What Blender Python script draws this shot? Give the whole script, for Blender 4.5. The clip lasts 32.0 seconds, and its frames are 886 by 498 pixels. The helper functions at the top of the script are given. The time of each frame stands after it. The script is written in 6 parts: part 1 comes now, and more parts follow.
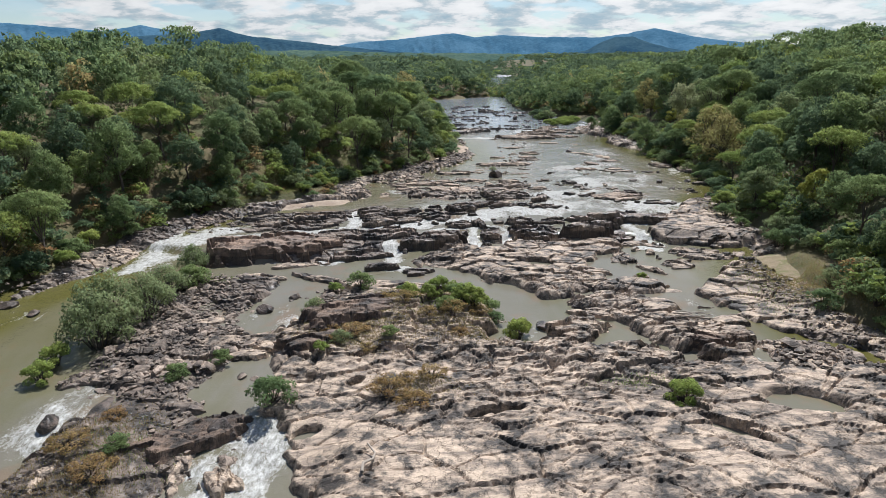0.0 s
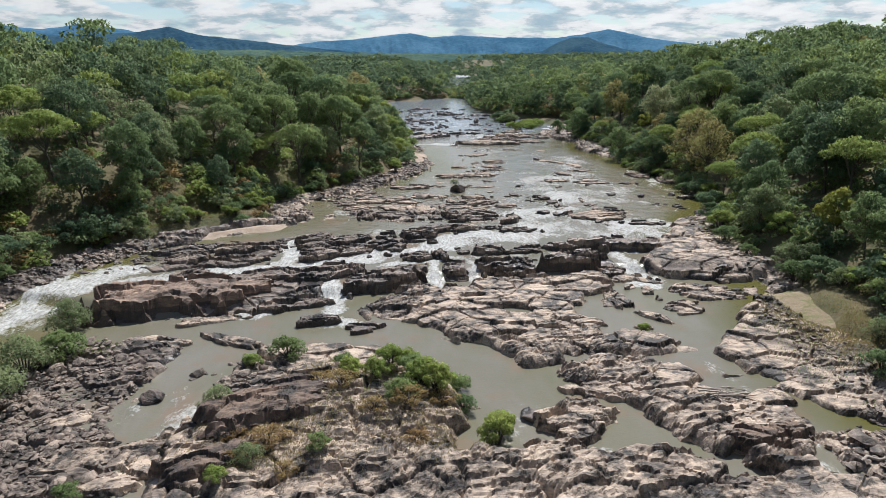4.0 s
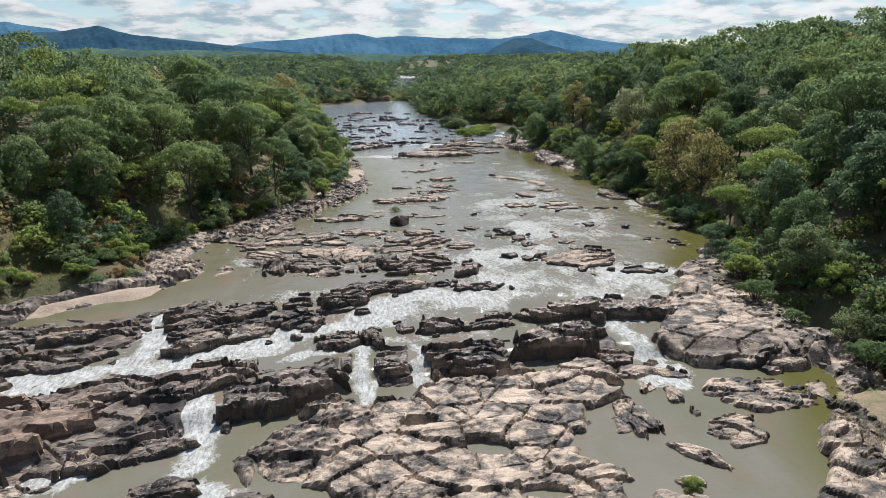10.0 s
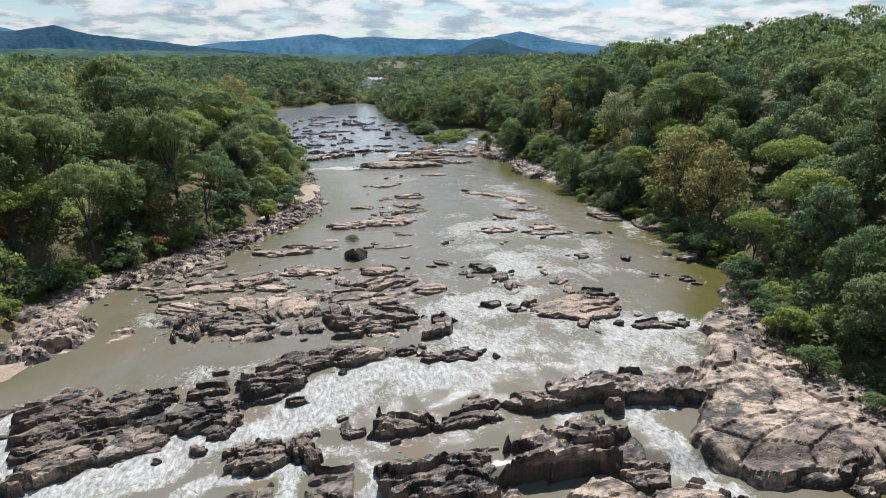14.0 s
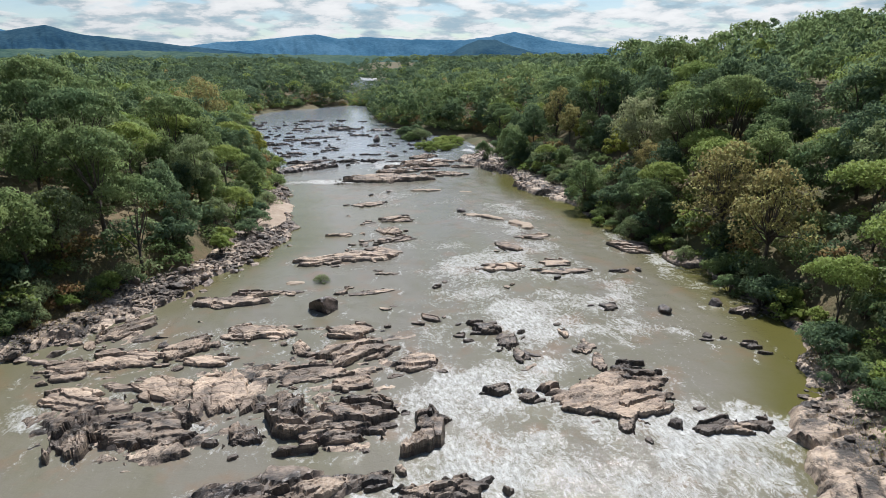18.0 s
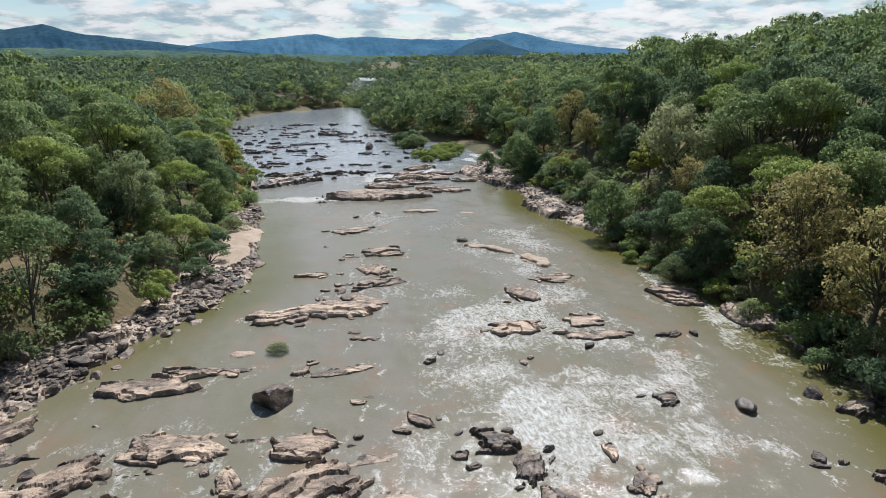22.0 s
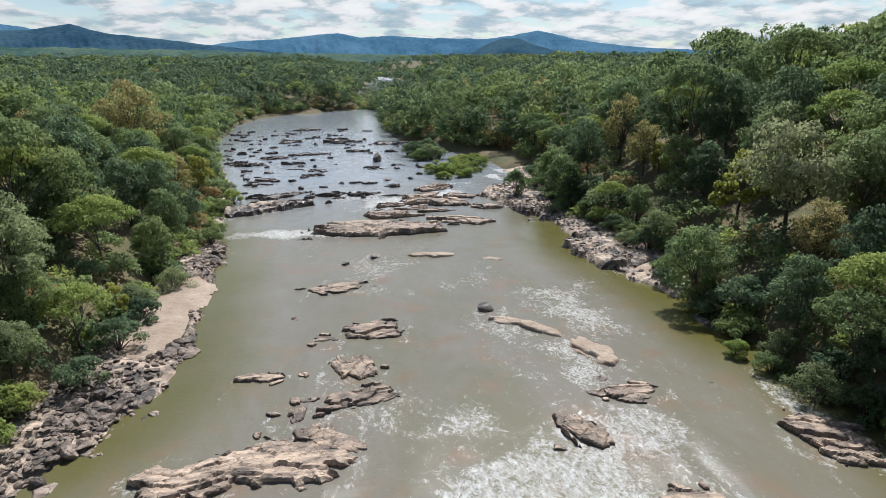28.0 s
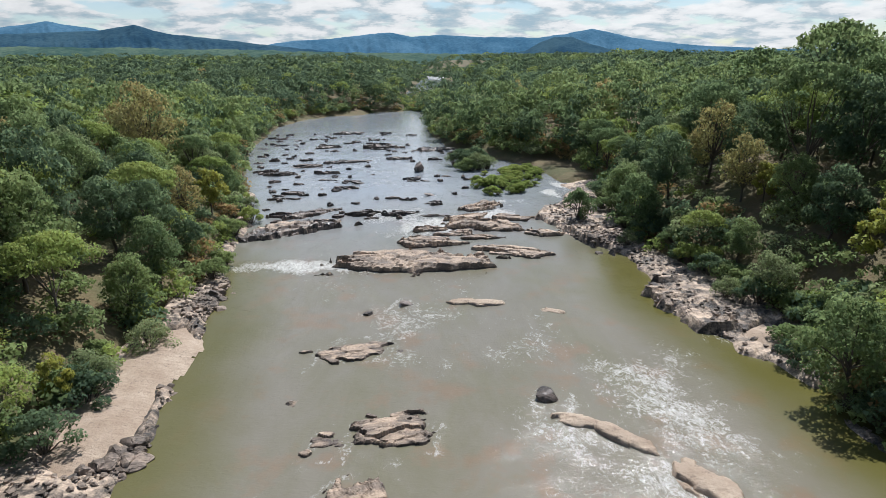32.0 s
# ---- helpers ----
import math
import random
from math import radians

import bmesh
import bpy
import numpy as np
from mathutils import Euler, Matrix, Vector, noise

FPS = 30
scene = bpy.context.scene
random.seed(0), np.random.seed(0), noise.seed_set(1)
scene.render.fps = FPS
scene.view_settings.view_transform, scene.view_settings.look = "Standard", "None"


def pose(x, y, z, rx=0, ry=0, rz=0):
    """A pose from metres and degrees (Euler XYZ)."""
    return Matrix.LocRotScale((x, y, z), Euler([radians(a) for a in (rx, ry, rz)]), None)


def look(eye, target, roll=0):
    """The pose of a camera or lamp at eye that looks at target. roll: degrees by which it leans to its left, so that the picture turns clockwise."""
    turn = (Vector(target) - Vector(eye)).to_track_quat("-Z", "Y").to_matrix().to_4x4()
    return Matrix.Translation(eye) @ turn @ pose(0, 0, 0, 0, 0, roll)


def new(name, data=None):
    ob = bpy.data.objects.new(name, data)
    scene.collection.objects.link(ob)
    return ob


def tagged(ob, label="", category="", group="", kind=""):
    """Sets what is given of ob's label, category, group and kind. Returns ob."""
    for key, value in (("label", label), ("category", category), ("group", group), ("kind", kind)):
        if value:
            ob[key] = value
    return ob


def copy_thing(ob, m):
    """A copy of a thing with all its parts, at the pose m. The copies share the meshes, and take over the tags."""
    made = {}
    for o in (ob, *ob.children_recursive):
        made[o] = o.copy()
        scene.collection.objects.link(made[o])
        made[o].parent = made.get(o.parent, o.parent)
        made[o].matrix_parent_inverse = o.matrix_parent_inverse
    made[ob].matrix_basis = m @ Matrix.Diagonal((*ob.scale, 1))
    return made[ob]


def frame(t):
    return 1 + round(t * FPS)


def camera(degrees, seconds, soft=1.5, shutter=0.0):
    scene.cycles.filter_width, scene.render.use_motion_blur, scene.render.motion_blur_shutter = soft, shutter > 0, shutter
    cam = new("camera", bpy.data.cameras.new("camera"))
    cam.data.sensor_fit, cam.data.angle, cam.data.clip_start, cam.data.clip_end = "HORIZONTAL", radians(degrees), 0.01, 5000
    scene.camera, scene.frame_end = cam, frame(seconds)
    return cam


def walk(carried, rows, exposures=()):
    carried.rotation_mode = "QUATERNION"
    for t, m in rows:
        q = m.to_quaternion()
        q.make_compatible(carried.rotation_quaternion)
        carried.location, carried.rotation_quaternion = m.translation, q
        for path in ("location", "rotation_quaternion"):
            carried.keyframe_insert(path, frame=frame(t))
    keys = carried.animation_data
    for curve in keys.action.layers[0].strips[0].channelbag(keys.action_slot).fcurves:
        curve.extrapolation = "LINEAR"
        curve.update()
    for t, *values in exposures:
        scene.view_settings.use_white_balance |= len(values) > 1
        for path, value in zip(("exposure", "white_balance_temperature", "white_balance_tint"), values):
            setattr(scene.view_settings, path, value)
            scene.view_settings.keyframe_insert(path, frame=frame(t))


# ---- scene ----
cam = camera(72.6, 32.0, soft=0.5)
METRES, EYE, TILT, LEAN, TURN = 135.87, 25.0, 1.4, 0.0, 0.0
ROWS = [
    (0.0, 0.0, 0.0, 0.0, -0.16, -18.52, 0.47),
    (0.5, 0.0004, 0.0157, -0.0005, -0.49, -18.52, 0.46),
    (1.0, 0.001, 0.0314, -0.001, -0.97, -18.52, 0.44),
    (1.5, 0.0017, 0.047, -0.0015, -1.49, -18.53, 0.42),
    (2.0, 0.0024, 0.0625, -0.0019, -2.01, -18.54, 0.39),
    (2.5, 0.0034, 0.078, -0.0025, -2.5, -18.52, 0.39),
    (3.0, 0.0045, 0.0933, -0.0029, -2.99, -18.54, 0.37),
    (3.5, 0.0057, 0.1087, -0.0034, -3.49, -18.53, 0.32),
    (5.5, 0.0118, 0.1703, -0.0053, -5.56, -18.56, 0.3),
    (6.0, 0.0136, 0.1856, -0.0058, -6.09, -18.55, 0.28),
    (6.5, 0.0156, 0.2008, -0.0063, -6.58, -18.55, 0.26),
    (7.0, 0.0178, 0.216, -0.0067, -7.01, -18.54, 0.24),
    (7.5, 0.02, 0.2311, -0.0071, -7.33, -18.52, 0.24),
    (8.0, 0.0224, 0.2463, -0.0076, -7.61, -18.51, 0.23),
    (8.5, 0.0249, 0.2614, -0.0081, -7.92, -18.49, 0.22),
    (9.0, 0.0274, 0.2765, -0.0083, -8.26, -18.51, 0.22),
    (9.5, 0.0302, 0.2916, -0.0088, -8.59, -18.51, 0.19),
    (10.0, 0.0332, 0.3067, -0.0094, -8.95, -18.5, 0.2),
    (10.5, 0.0359, 0.3218, -0.0099, -9.36, -18.49, 0.18),
    (11.0, 0.0388, 0.3368, -0.0102, -9.75, -18.49, 0.18),
    (11.5, 0.0417, 0.3519, -0.0106, -10.12, -18.48, 0.16),
    (12.0, 0.0446, 0.3669, -0.0111, -10.5, -18.45, 0.16),
    (12.5, 0.0479, 0.382, -0.0115, -10.84, -18.44, 0.13),
    (13.0, 0.0512, 0.397, -0.012, -11.19, -18.43, 0.11),
    (13.5, 0.0545, 0.4119, -0.0123, -11.51, -18.42, 0.1),
    (14.0, 0.058, 0.4267, -0.0126, -11.76, -18.42, 0.08),
    (14.5, 0.0613, 0.4417, -0.0131, -11.95, -18.41, 0.06),
    (16.5, 0.076, 0.5023, -0.0146, -12.19, -18.39, 0.04),
    (17.0, 0.0797, 0.518, -0.0149, -12.19, -18.39, 0.02),
    (17.5, 0.0835, 0.5338, -0.0151, -12.2, -18.4, 0.02),
    (18.0, 0.0874, 0.5497, -0.0158, -12.21, -18.37, 0.03),
    (18.5, 0.0912, 0.5656, -0.0162, -12.2, -18.35, 0.02),
    (19.0, 0.0951, 0.5816, -0.0162, -12.2, -18.38, 0.03),
    (19.5, 0.0989, 0.5977, -0.0167, -12.2, -18.37, 0.04),
    (20.0, 0.1028, 0.6139, -0.0175, -12.2, -18.34, 0.01),
    (20.5, 0.1067, 0.63, -0.018, -12.2, -18.34, 0.0),
    (21.0, 0.1108, 0.6461, -0.0182, -12.18, -18.36, 0.0),
    (21.5, 0.1144, 0.6622, -0.0186, -12.18, -18.37, -0.04),
    (22.0, 0.1182, 0.6783, -0.0189, -12.18, -18.38, -0.03),
    (22.5, 0.122, 0.6943, -0.0195, -12.13, -18.38, -0.05),
    (23.0, 0.1256, 0.71, -0.0198, -12.09, -18.4, -0.05),
    (23.5, 0.1294, 0.7256, -0.0204, -12.04, -18.39, -0.04),
    (24.0, 0.133, 0.7411, -0.0208, -11.98, -18.4, -0.06),
    (24.5, 0.1363, 0.7563, -0.0211, -11.92, -18.42, -0.07),
    (25.0, 0.1397, 0.7715, -0.0214, -11.85, -18.42, -0.05),
    (25.5, 0.1432, 0.7864, -0.0219, -11.75, -18.41, -0.04),
    (27.5, 0.1573, 0.8456, -0.0234, -10.74, -18.45, 0.03),
    (28.0, 0.1604, 0.8607, -0.0238, -10.19, -18.45, 0.03),
    (28.5, 0.1638, 0.8757, -0.0241, -9.52, -18.46, 0.04),
    (29.0, 0.1665, 0.8909, -0.0245, -8.92, -18.46, 0.09),
    (29.5, 0.1692, 0.906, -0.0249, -8.31, -18.47, 0.1),
    (30.0, 0.1717, 0.9211, -0.0252, -7.73, -18.47, 0.11),
    (30.5, 0.1742, 0.936, -0.0253, -7.15, -18.5, 0.15),
    (31.0, 0.1768, 0.9511, -0.0256, -6.57, -18.52, 0.19),
    (31.5, 0.1788, 0.9661, -0.0259, -6.06, -18.54, 0.18),
    (32.0, 0.1808, 0.9812, -0.0264, -5.58, -18.52, 0.22),
]
walk(cam, [(t, pose(0, 0, EYE, TILT, LEAN, TURN) @ pose(METRES * x, METRES * y, METRES * z, 90 + pitch, roll, yaw)) for t, x, y, z, yaw, pitch, roll in ROWS],
     [(0.0, 0.3, 6320, 10.5), (32.0, 0.3, 6320, 10.5)])

# ---- world and light ----
SUN_AZ, SUN_EL = radians(24), radians(57)
world = bpy.data.worlds.new("sky")
scene.world = world
world.use_nodes = True


def wire(tree, kind, **sets):
    """A node with its settings; inputs are given by index as i0, i1, or as in_ plus their name."""
    n = tree.nodes.new(kind)
    for k, v in sets.items():
        if k[0] == "i" and k[1:].isdigit():
            sock = n.inputs[int(k[1:])]
        elif k.startswith("in_"):
            sock = n.inputs[k[3:].replace("_", " ")]
        else:
            continue
        if isinstance(v, bpy.types.NodeSocket):
            tree.links.new(v, sock)
        else:
            sock.default_value = v
    return n


def math_node(tree, op, a, b=0.5, c=None, clamp=False):
    n = wire(tree, "ShaderNodeMath", i0=a, i1=b)
    n.operation, n.use_clamp = op, clamp
    if c is not None:
        if isinstance(c, bpy.types.NodeSocket):
            tree.links.new(c, n.inputs[2])
        else:
            n.inputs[2].default_value = c
    return n.outputs[0]


def ramp(tree, fac, *stops):
    n = wire(tree, "ShaderNodeValToRGB", i0=fac)
    e = n.color_ramp.elements
    while len(e) < len(stops):
        e.new(0.5)
    for el, (p, c) in zip(e, stops):
        el.position = p
        el.color = (c, c, c, 1) if isinstance(c, (int, float)) else (*c, 1)
    return n.outputs[0]


def mix(tree, fac, a, b):
    n = tree.nodes.new("ShaderNodeMix")
    n.data_type = "RGBA"
    for sock, v in ((n.inputs[0], fac), (n.inputs[6], a), (n.inputs[7], b)):
        if isinstance(v, bpy.types.NodeSocket):
            tree.links.new(v, sock)
        elif isinstance(v, (int, float)):
            sock.default_value = v
        else:
            sock.default_value = (*v, 1)
    return n.outputs[2]


wt = world.node_tree
wt.nodes.clear()
sky = wt.nodes.new("ShaderNodeTexSky")
sky.sky_type, sky.sun_disc = "NISHITA", False
sky.sun_elevation, sky.sun_rotation = SUN_EL, SUN_AZ
sky.air_density, sky.dust_density, sky.ozone_density = 1.0, 0.3, 3.0
way = wt.nodes.new("ShaderNodeTexCoord").outputs["Generated"]
sep = wire(wt, "ShaderNodeSeparateXYZ", i0=way)
up = math_node(wt, "ADD", math_node(wt, "MAXIMUM", sep.outputs[2], 0.0), 0.22)
cx = math_node(wt, "DIVIDE", sep.outputs[0], up)
cy = math_node(wt, "DIVIDE", sep.outputs[1], up)
deck = wire(wt, "ShaderNodeCombineXYZ", i0=cx, i1=cy, i2=0.0).outputs[0]
puffs = wire(wt, "ShaderNodeTexNoise", in_Vector=deck, in_Scale=2.9, in_Detail=9.0, in_Roughness=0.5)
thin = math_node(wt, "MULTIPLY", math_node(wt, "MINIMUM", math_node(wt, "MAXIMUM", math_node(wt, "SUBTRACT", sep.outputs[2], 0.28), 0.0), 0.3), -0.9)
cover = ramp(wt, math_node(wt, "ADD", puffs.outputs[0], thin), (0.41, 0.08), (0.455, 0.7), (0.49, 1.0))
lumps = wire(wt, "ShaderNodeTexNoise", in_Vector=deck, in_Scale=4.2, in_Detail=6.0, in_Roughness=0.6)
tone = ramp(wt, lumps.outputs[0], (0.37, (3.4, 4.5, 5.2)), (0.46, (4.7, 5.4, 5.8)), (0.52, (6.9, 7.1, 7.2)), (0.62, (7.8, 7.9, 7.9)))
aim = wire(wt, "ShaderNodeVectorMath", i0=way, i1=(math.sin(SUN_AZ) * math.cos(SUN_EL), math.cos(SUN_AZ) * math.cos(SUN_EL), math.sin(SUN_EL)))
aim.operation = "DOT_PRODUCT"
# clouds are brighter towards the sun and duller away from it
bright = ramp(wt, math_node(wt, "MULTIPLY_ADD", aim.outputs["Value"], 0.5, 0.5), (0.0, 0.2), (0.5, 0.3), (0.68, 0.95), (0.77, 1.05), (0.9, 1.3), (1.0, 1.4))
lit = wire(wt, "ShaderNodeVectorMath", i0=tone, i1=bright)
lit.operation = "MULTIPLY"
heaven = mix(wt, cover, sky.outputs[0], lit.outputs[0])
back = wire(wt, "ShaderNodeBackground", in_Color=heaven, in_Strength=0.085)
wt.links.new(back.outputs[0], wt.nodes.new("ShaderNodeOutputWorld").inputs[0])

sun = new("sun", bpy.data.lights.new("sun", "SUN"))
sun.data.energy, sun.data.angle, sun.data.color = 5.0, radians(0.6), (1.0, 0.985, 0.975)
sun.matrix_world = look((300 * math.sin(SUN_AZ), 300 * math.cos(SUN_AZ), 400),
                        (300 * math.sin(SUN_AZ) - math.sin(SUN_AZ) * math.cos(SUN_EL), 300 * math.cos(SUN_AZ) - math.cos(SUN_AZ) * math.cos(SUN_EL), 400 - math.sin(SUN_EL)))


# ---- materials ----
def material(name):
    m = bpy.data.materials.new(name)
    m.use_nodes = True
    t = m.node_tree
    bsdf = t.nodes["Principled BSDF"]
    return m, t, bsdf


def place(t, scale=(1, 1, 1), turn=0.0):
    geo = t.nodes.new("ShaderNodeNewGeometry").outputs["Position"]
    n = wire(t, "ShaderNodeMapping", in_Vector=geo, in_Scale=scale, in_Rotation=(0, 0, radians(turn)))
    return n.outputs[0]


def fuzz(t, vec, scale, detail=5.0, rough=0.6, dist=0.0):
    return wire(t, "ShaderNodeTexNoise", in_Vector=vec, in_Scale=scale, in_Detail=detail, in_Roughness=rough, in_Distortion=dist).outputs[0]


def relief(t, bsdf, height, strength, distance):
    n = wire(t, "ShaderNodeBump", in_Height=height, in_Strength=strength, in_Distance=distance)
    t.links.new(n.outputs[0], bsdf.inputs["Normal"])


def rock_material(name, pale, mid, dark, stain, gloss=0.75, seam=0.85, tide=0.0):
    m, t, b = material(name)
    p = place(t)
    banded = place(t, (0.35, 1.3, 1.6), -12)
    big = fuzz(t, p, 0.16, 4)
    grain = fuzz(t, p, 2.6, 8, 0.7)
    bands = fuzz(t, banded, 0.9, 6, 0.65, 0.6)
    c = mix(t, ramp(t, big, (0.36, 0), (0.62, 1)), pale, mid)
    c = mix(t, ramp(t, bands, (0.45, 0), (0.62, 0.85)), c, dark)
    spots = math_node(t, "ADD", math_node(t, "MULTIPLY", fuzz(t, p, 0.55, 7, 0.72), 0.8), math_node(t, "MULTIPLY", big, 0.25))
    c = mix(t, ramp(t, grain, (0.3, 0.0), (0.75, 0.3)), c, mid)
    broken = wire(t, "ShaderNodeAttribute")
    broken.attribute_name = "broken"
    weather = math_node(t, "MULTIPLY_ADD", fuzz(t, p, 0.8, 7, 0.7), 1.5, math_node(t, "MULTIPLY_ADD", broken.outputs["Fac"], 0.25, -0.8))
    c = mix(t, ramp(t, weather, (0.12, 0), (0.36, 0.55)), c, (0.085, 0.07, 0.058))
    c = mix(t, ramp(t, spots, (0.5, 0), (0.6, stain)), c, (0.028, 0.025, 0.022))
    varnish = ramp(t, fuzz(t, place(t, (0.6, 1.0, 1.0), -20), 0.13, 6, 0.62, 0.8), (0.57, 0), (0.64, 0.7 * stain))
    c = mix(t, varnish, c, (0.075, 0.055, 0.042))
    seams = []
    for turn, sx, sy, width in ((13, 0.13, 0.36, 0.011), (-42, 0.3, 0.12, 0.008), (13, 0.3, 1.5, 0.03)):
        bent = wire(t, "ShaderNodeVectorMath", i0=place(t, (sx, sy, 0.6), turn), i1=wire(t, "ShaderNodeTexNoise", in_Vector=p, in_Scale=0.7, in_Detail=3.0).outputs[1])
        cell = wire(t, "ShaderNodeTexVoronoi", in_Vector=bent.outputs[0], in_Scale=1.0)
        cell.feature = "DISTANCE_TO_EDGE"
        seams.append(ramp(t, cell.outputs["Distance"], (0.0, 0.0), (width, 1.0)))
    crack = math_node(t, "MULTIPLY", math_node(t, "MULTIPLY", seams[0], seams[1]), math_node(t, "MULTIPLY_ADD", seams[2], 0.3, 0.7))
    c = mix(t, math_node(t, "MULTIPLY_ADD", crack, seam, 1 - seam), (0.04, 0.033, 0.027), c)
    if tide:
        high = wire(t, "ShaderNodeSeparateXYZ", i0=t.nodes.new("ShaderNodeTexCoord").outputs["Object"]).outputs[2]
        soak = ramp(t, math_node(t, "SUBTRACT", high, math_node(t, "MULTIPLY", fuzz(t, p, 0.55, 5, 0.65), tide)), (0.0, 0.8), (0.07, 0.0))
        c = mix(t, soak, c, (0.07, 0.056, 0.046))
    own = wire(t, "ShaderNodeObjectInfo").outputs["Random"]
    shift = wire(t, "ShaderNodeHueSaturation", in_Color=c, in_Value=math_node(t, "MULTIPLY", math_node(t, "MULTIPLY_ADD", own, 0.3, 0.85), ramp(t, fuzz(t, p, 5.5, 5, 0.75), (0.3, 0.78), (0.7, 1.22)))).outputs[0]
    t.links.new(shift, b.inputs["Base Color"])
    t.links.new(ramp(t, spots, (0.4, gloss), (0.7, gloss - 0.22)), b.inputs["Roughness"])
    b.inputs["Specular IOR Level"].default_value = 0.3
    h = math_node(t, "ADD", math_node(t, "MULTIPLY", grain, 0.5), math_node(t, "MULTIPLY", bands, 0.8))
    h = math_node(t, "ADD", h, math_node(t, "MULTIPLY", crack, 0.7))
    relief(t, b, h, 0.7, 0.12)
    return m


ROCK = rock_material("pale_granite", (0.52, 0.405, 0.3), (0.41, 0.315, 0.23), (0.12, 0.096, 0.078), 0.95, 0.75, 0.5)
WET = rock_material("dark_river_rock", (0.3, 0.235, 0.18), (0.17, 0.133, 0.105), (0.06, 0.05, 0.043), 0.95, 0.5, 0.4)
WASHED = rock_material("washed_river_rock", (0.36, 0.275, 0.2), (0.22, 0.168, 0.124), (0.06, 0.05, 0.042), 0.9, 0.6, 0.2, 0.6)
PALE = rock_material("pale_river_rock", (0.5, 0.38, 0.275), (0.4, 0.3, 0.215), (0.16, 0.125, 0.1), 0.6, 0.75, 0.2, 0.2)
SLAB = rock_material("brown_weathered_slab", (0.24, 0.165, 0.115), (0.15, 0.105, 0.078), (0.06, 0.046, 0.037), 0.9, 0.8, 0.4)
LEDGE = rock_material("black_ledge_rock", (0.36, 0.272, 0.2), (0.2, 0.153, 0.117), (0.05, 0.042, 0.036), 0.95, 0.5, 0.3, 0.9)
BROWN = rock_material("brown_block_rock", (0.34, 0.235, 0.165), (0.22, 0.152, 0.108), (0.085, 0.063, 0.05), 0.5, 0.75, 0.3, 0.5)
BLACK = rock_material("black_river_boulder", (0.2, 0.15, 0.118), (0.115, 0.09, 0.075), (0.05, 0.042, 0.037), 0.95, 0.5, 0.3)
STONE = rock_material("loose_stone", (0.4, 0.31, 0.238), (0.27, 0.212, 0.165), (0.1, 0.08, 0.066), 0.75)

SAND, t, b = material("river_sand")
p = place(t)
c = mix(t, ramp(t, fuzz(t, p, 0.35, 6, 0.65), (0.38, 0), (0.62, 1)), (0.42, 0.335, 0.25), (0.3, 0.225, 0.16))
c = mix(t, ramp(t, fuzz(t, p, 7, 5, 0.7), (0.45, 0), (0.75, 0.6)), c, (0.24, 0.175, 0.13))
c = mix(t, ramp(t, fuzz(t, p, 1.6, 6, 0.75), (0.58, 0), (0.66, 0.75)), c, (0.16, 0.12, 0.09))
t.links.new(c, b.inputs["Base Color"])
b.inputs["Roughness"].default_value = 0.9
relief(t, b, math_node(t, "ADD", fuzz(t, p, 3, 6, 0.7), fuzz(t, place(t, (0.5, 1.6, 1.0), 20), 1.1, 3)), 0.8, 0.18)

EARTH, t, b = material("dry_bank_earth")
p = place(t)
c = mix(t, ramp(t, fuzz(t, p, 0.3, 6, 0.65), (0.4, 0), (0.6, 1)), (0.27, 0.208, 0.13), (0.2, 0.155, 0.09))
c = mix(t, ramp(t, fuzz(t, p, 0.55, 6, 0.7, 0.5), (0.5, 0), (0.6, 0.85)), c, (0.13, 0.135, 0.045))
c = mix(t, ramp(t, fuzz(t, p, 4, 6, 0.75), (0.52, 0), (0.66, 0.7)), c, (0.13, 0.1, 0.065))
t.links.new(c, b.inputs["Base Color"])
b.inputs["Roughness"].default_value = 0.95
relief(t, b, fuzz(t, p, 2.2, 7, 0.7), 0.8, 0.2)

SOIL, t, b = material("forest_soil")
p = place(t)
c = mix(t, ramp(t, fuzz(t, p, 0.12, 6), (0.4, 0), (0.6, 1)), (0.15, 0.103, 0.054), (0.064, 0.07, 0.024))
c = mix(t, ramp(t, fuzz(t, p, 1.1, 6), (0.4, 0), (0.65, 0.8)), c, (0.1, 0.088, 0.037))
t.links.new(c, b.inputs["Base Color"])
b.inputs["Roughness"].default_value = 0.95
relief(t, b, fuzz(t, p, 1.5, 6), 0.8, 0.3)


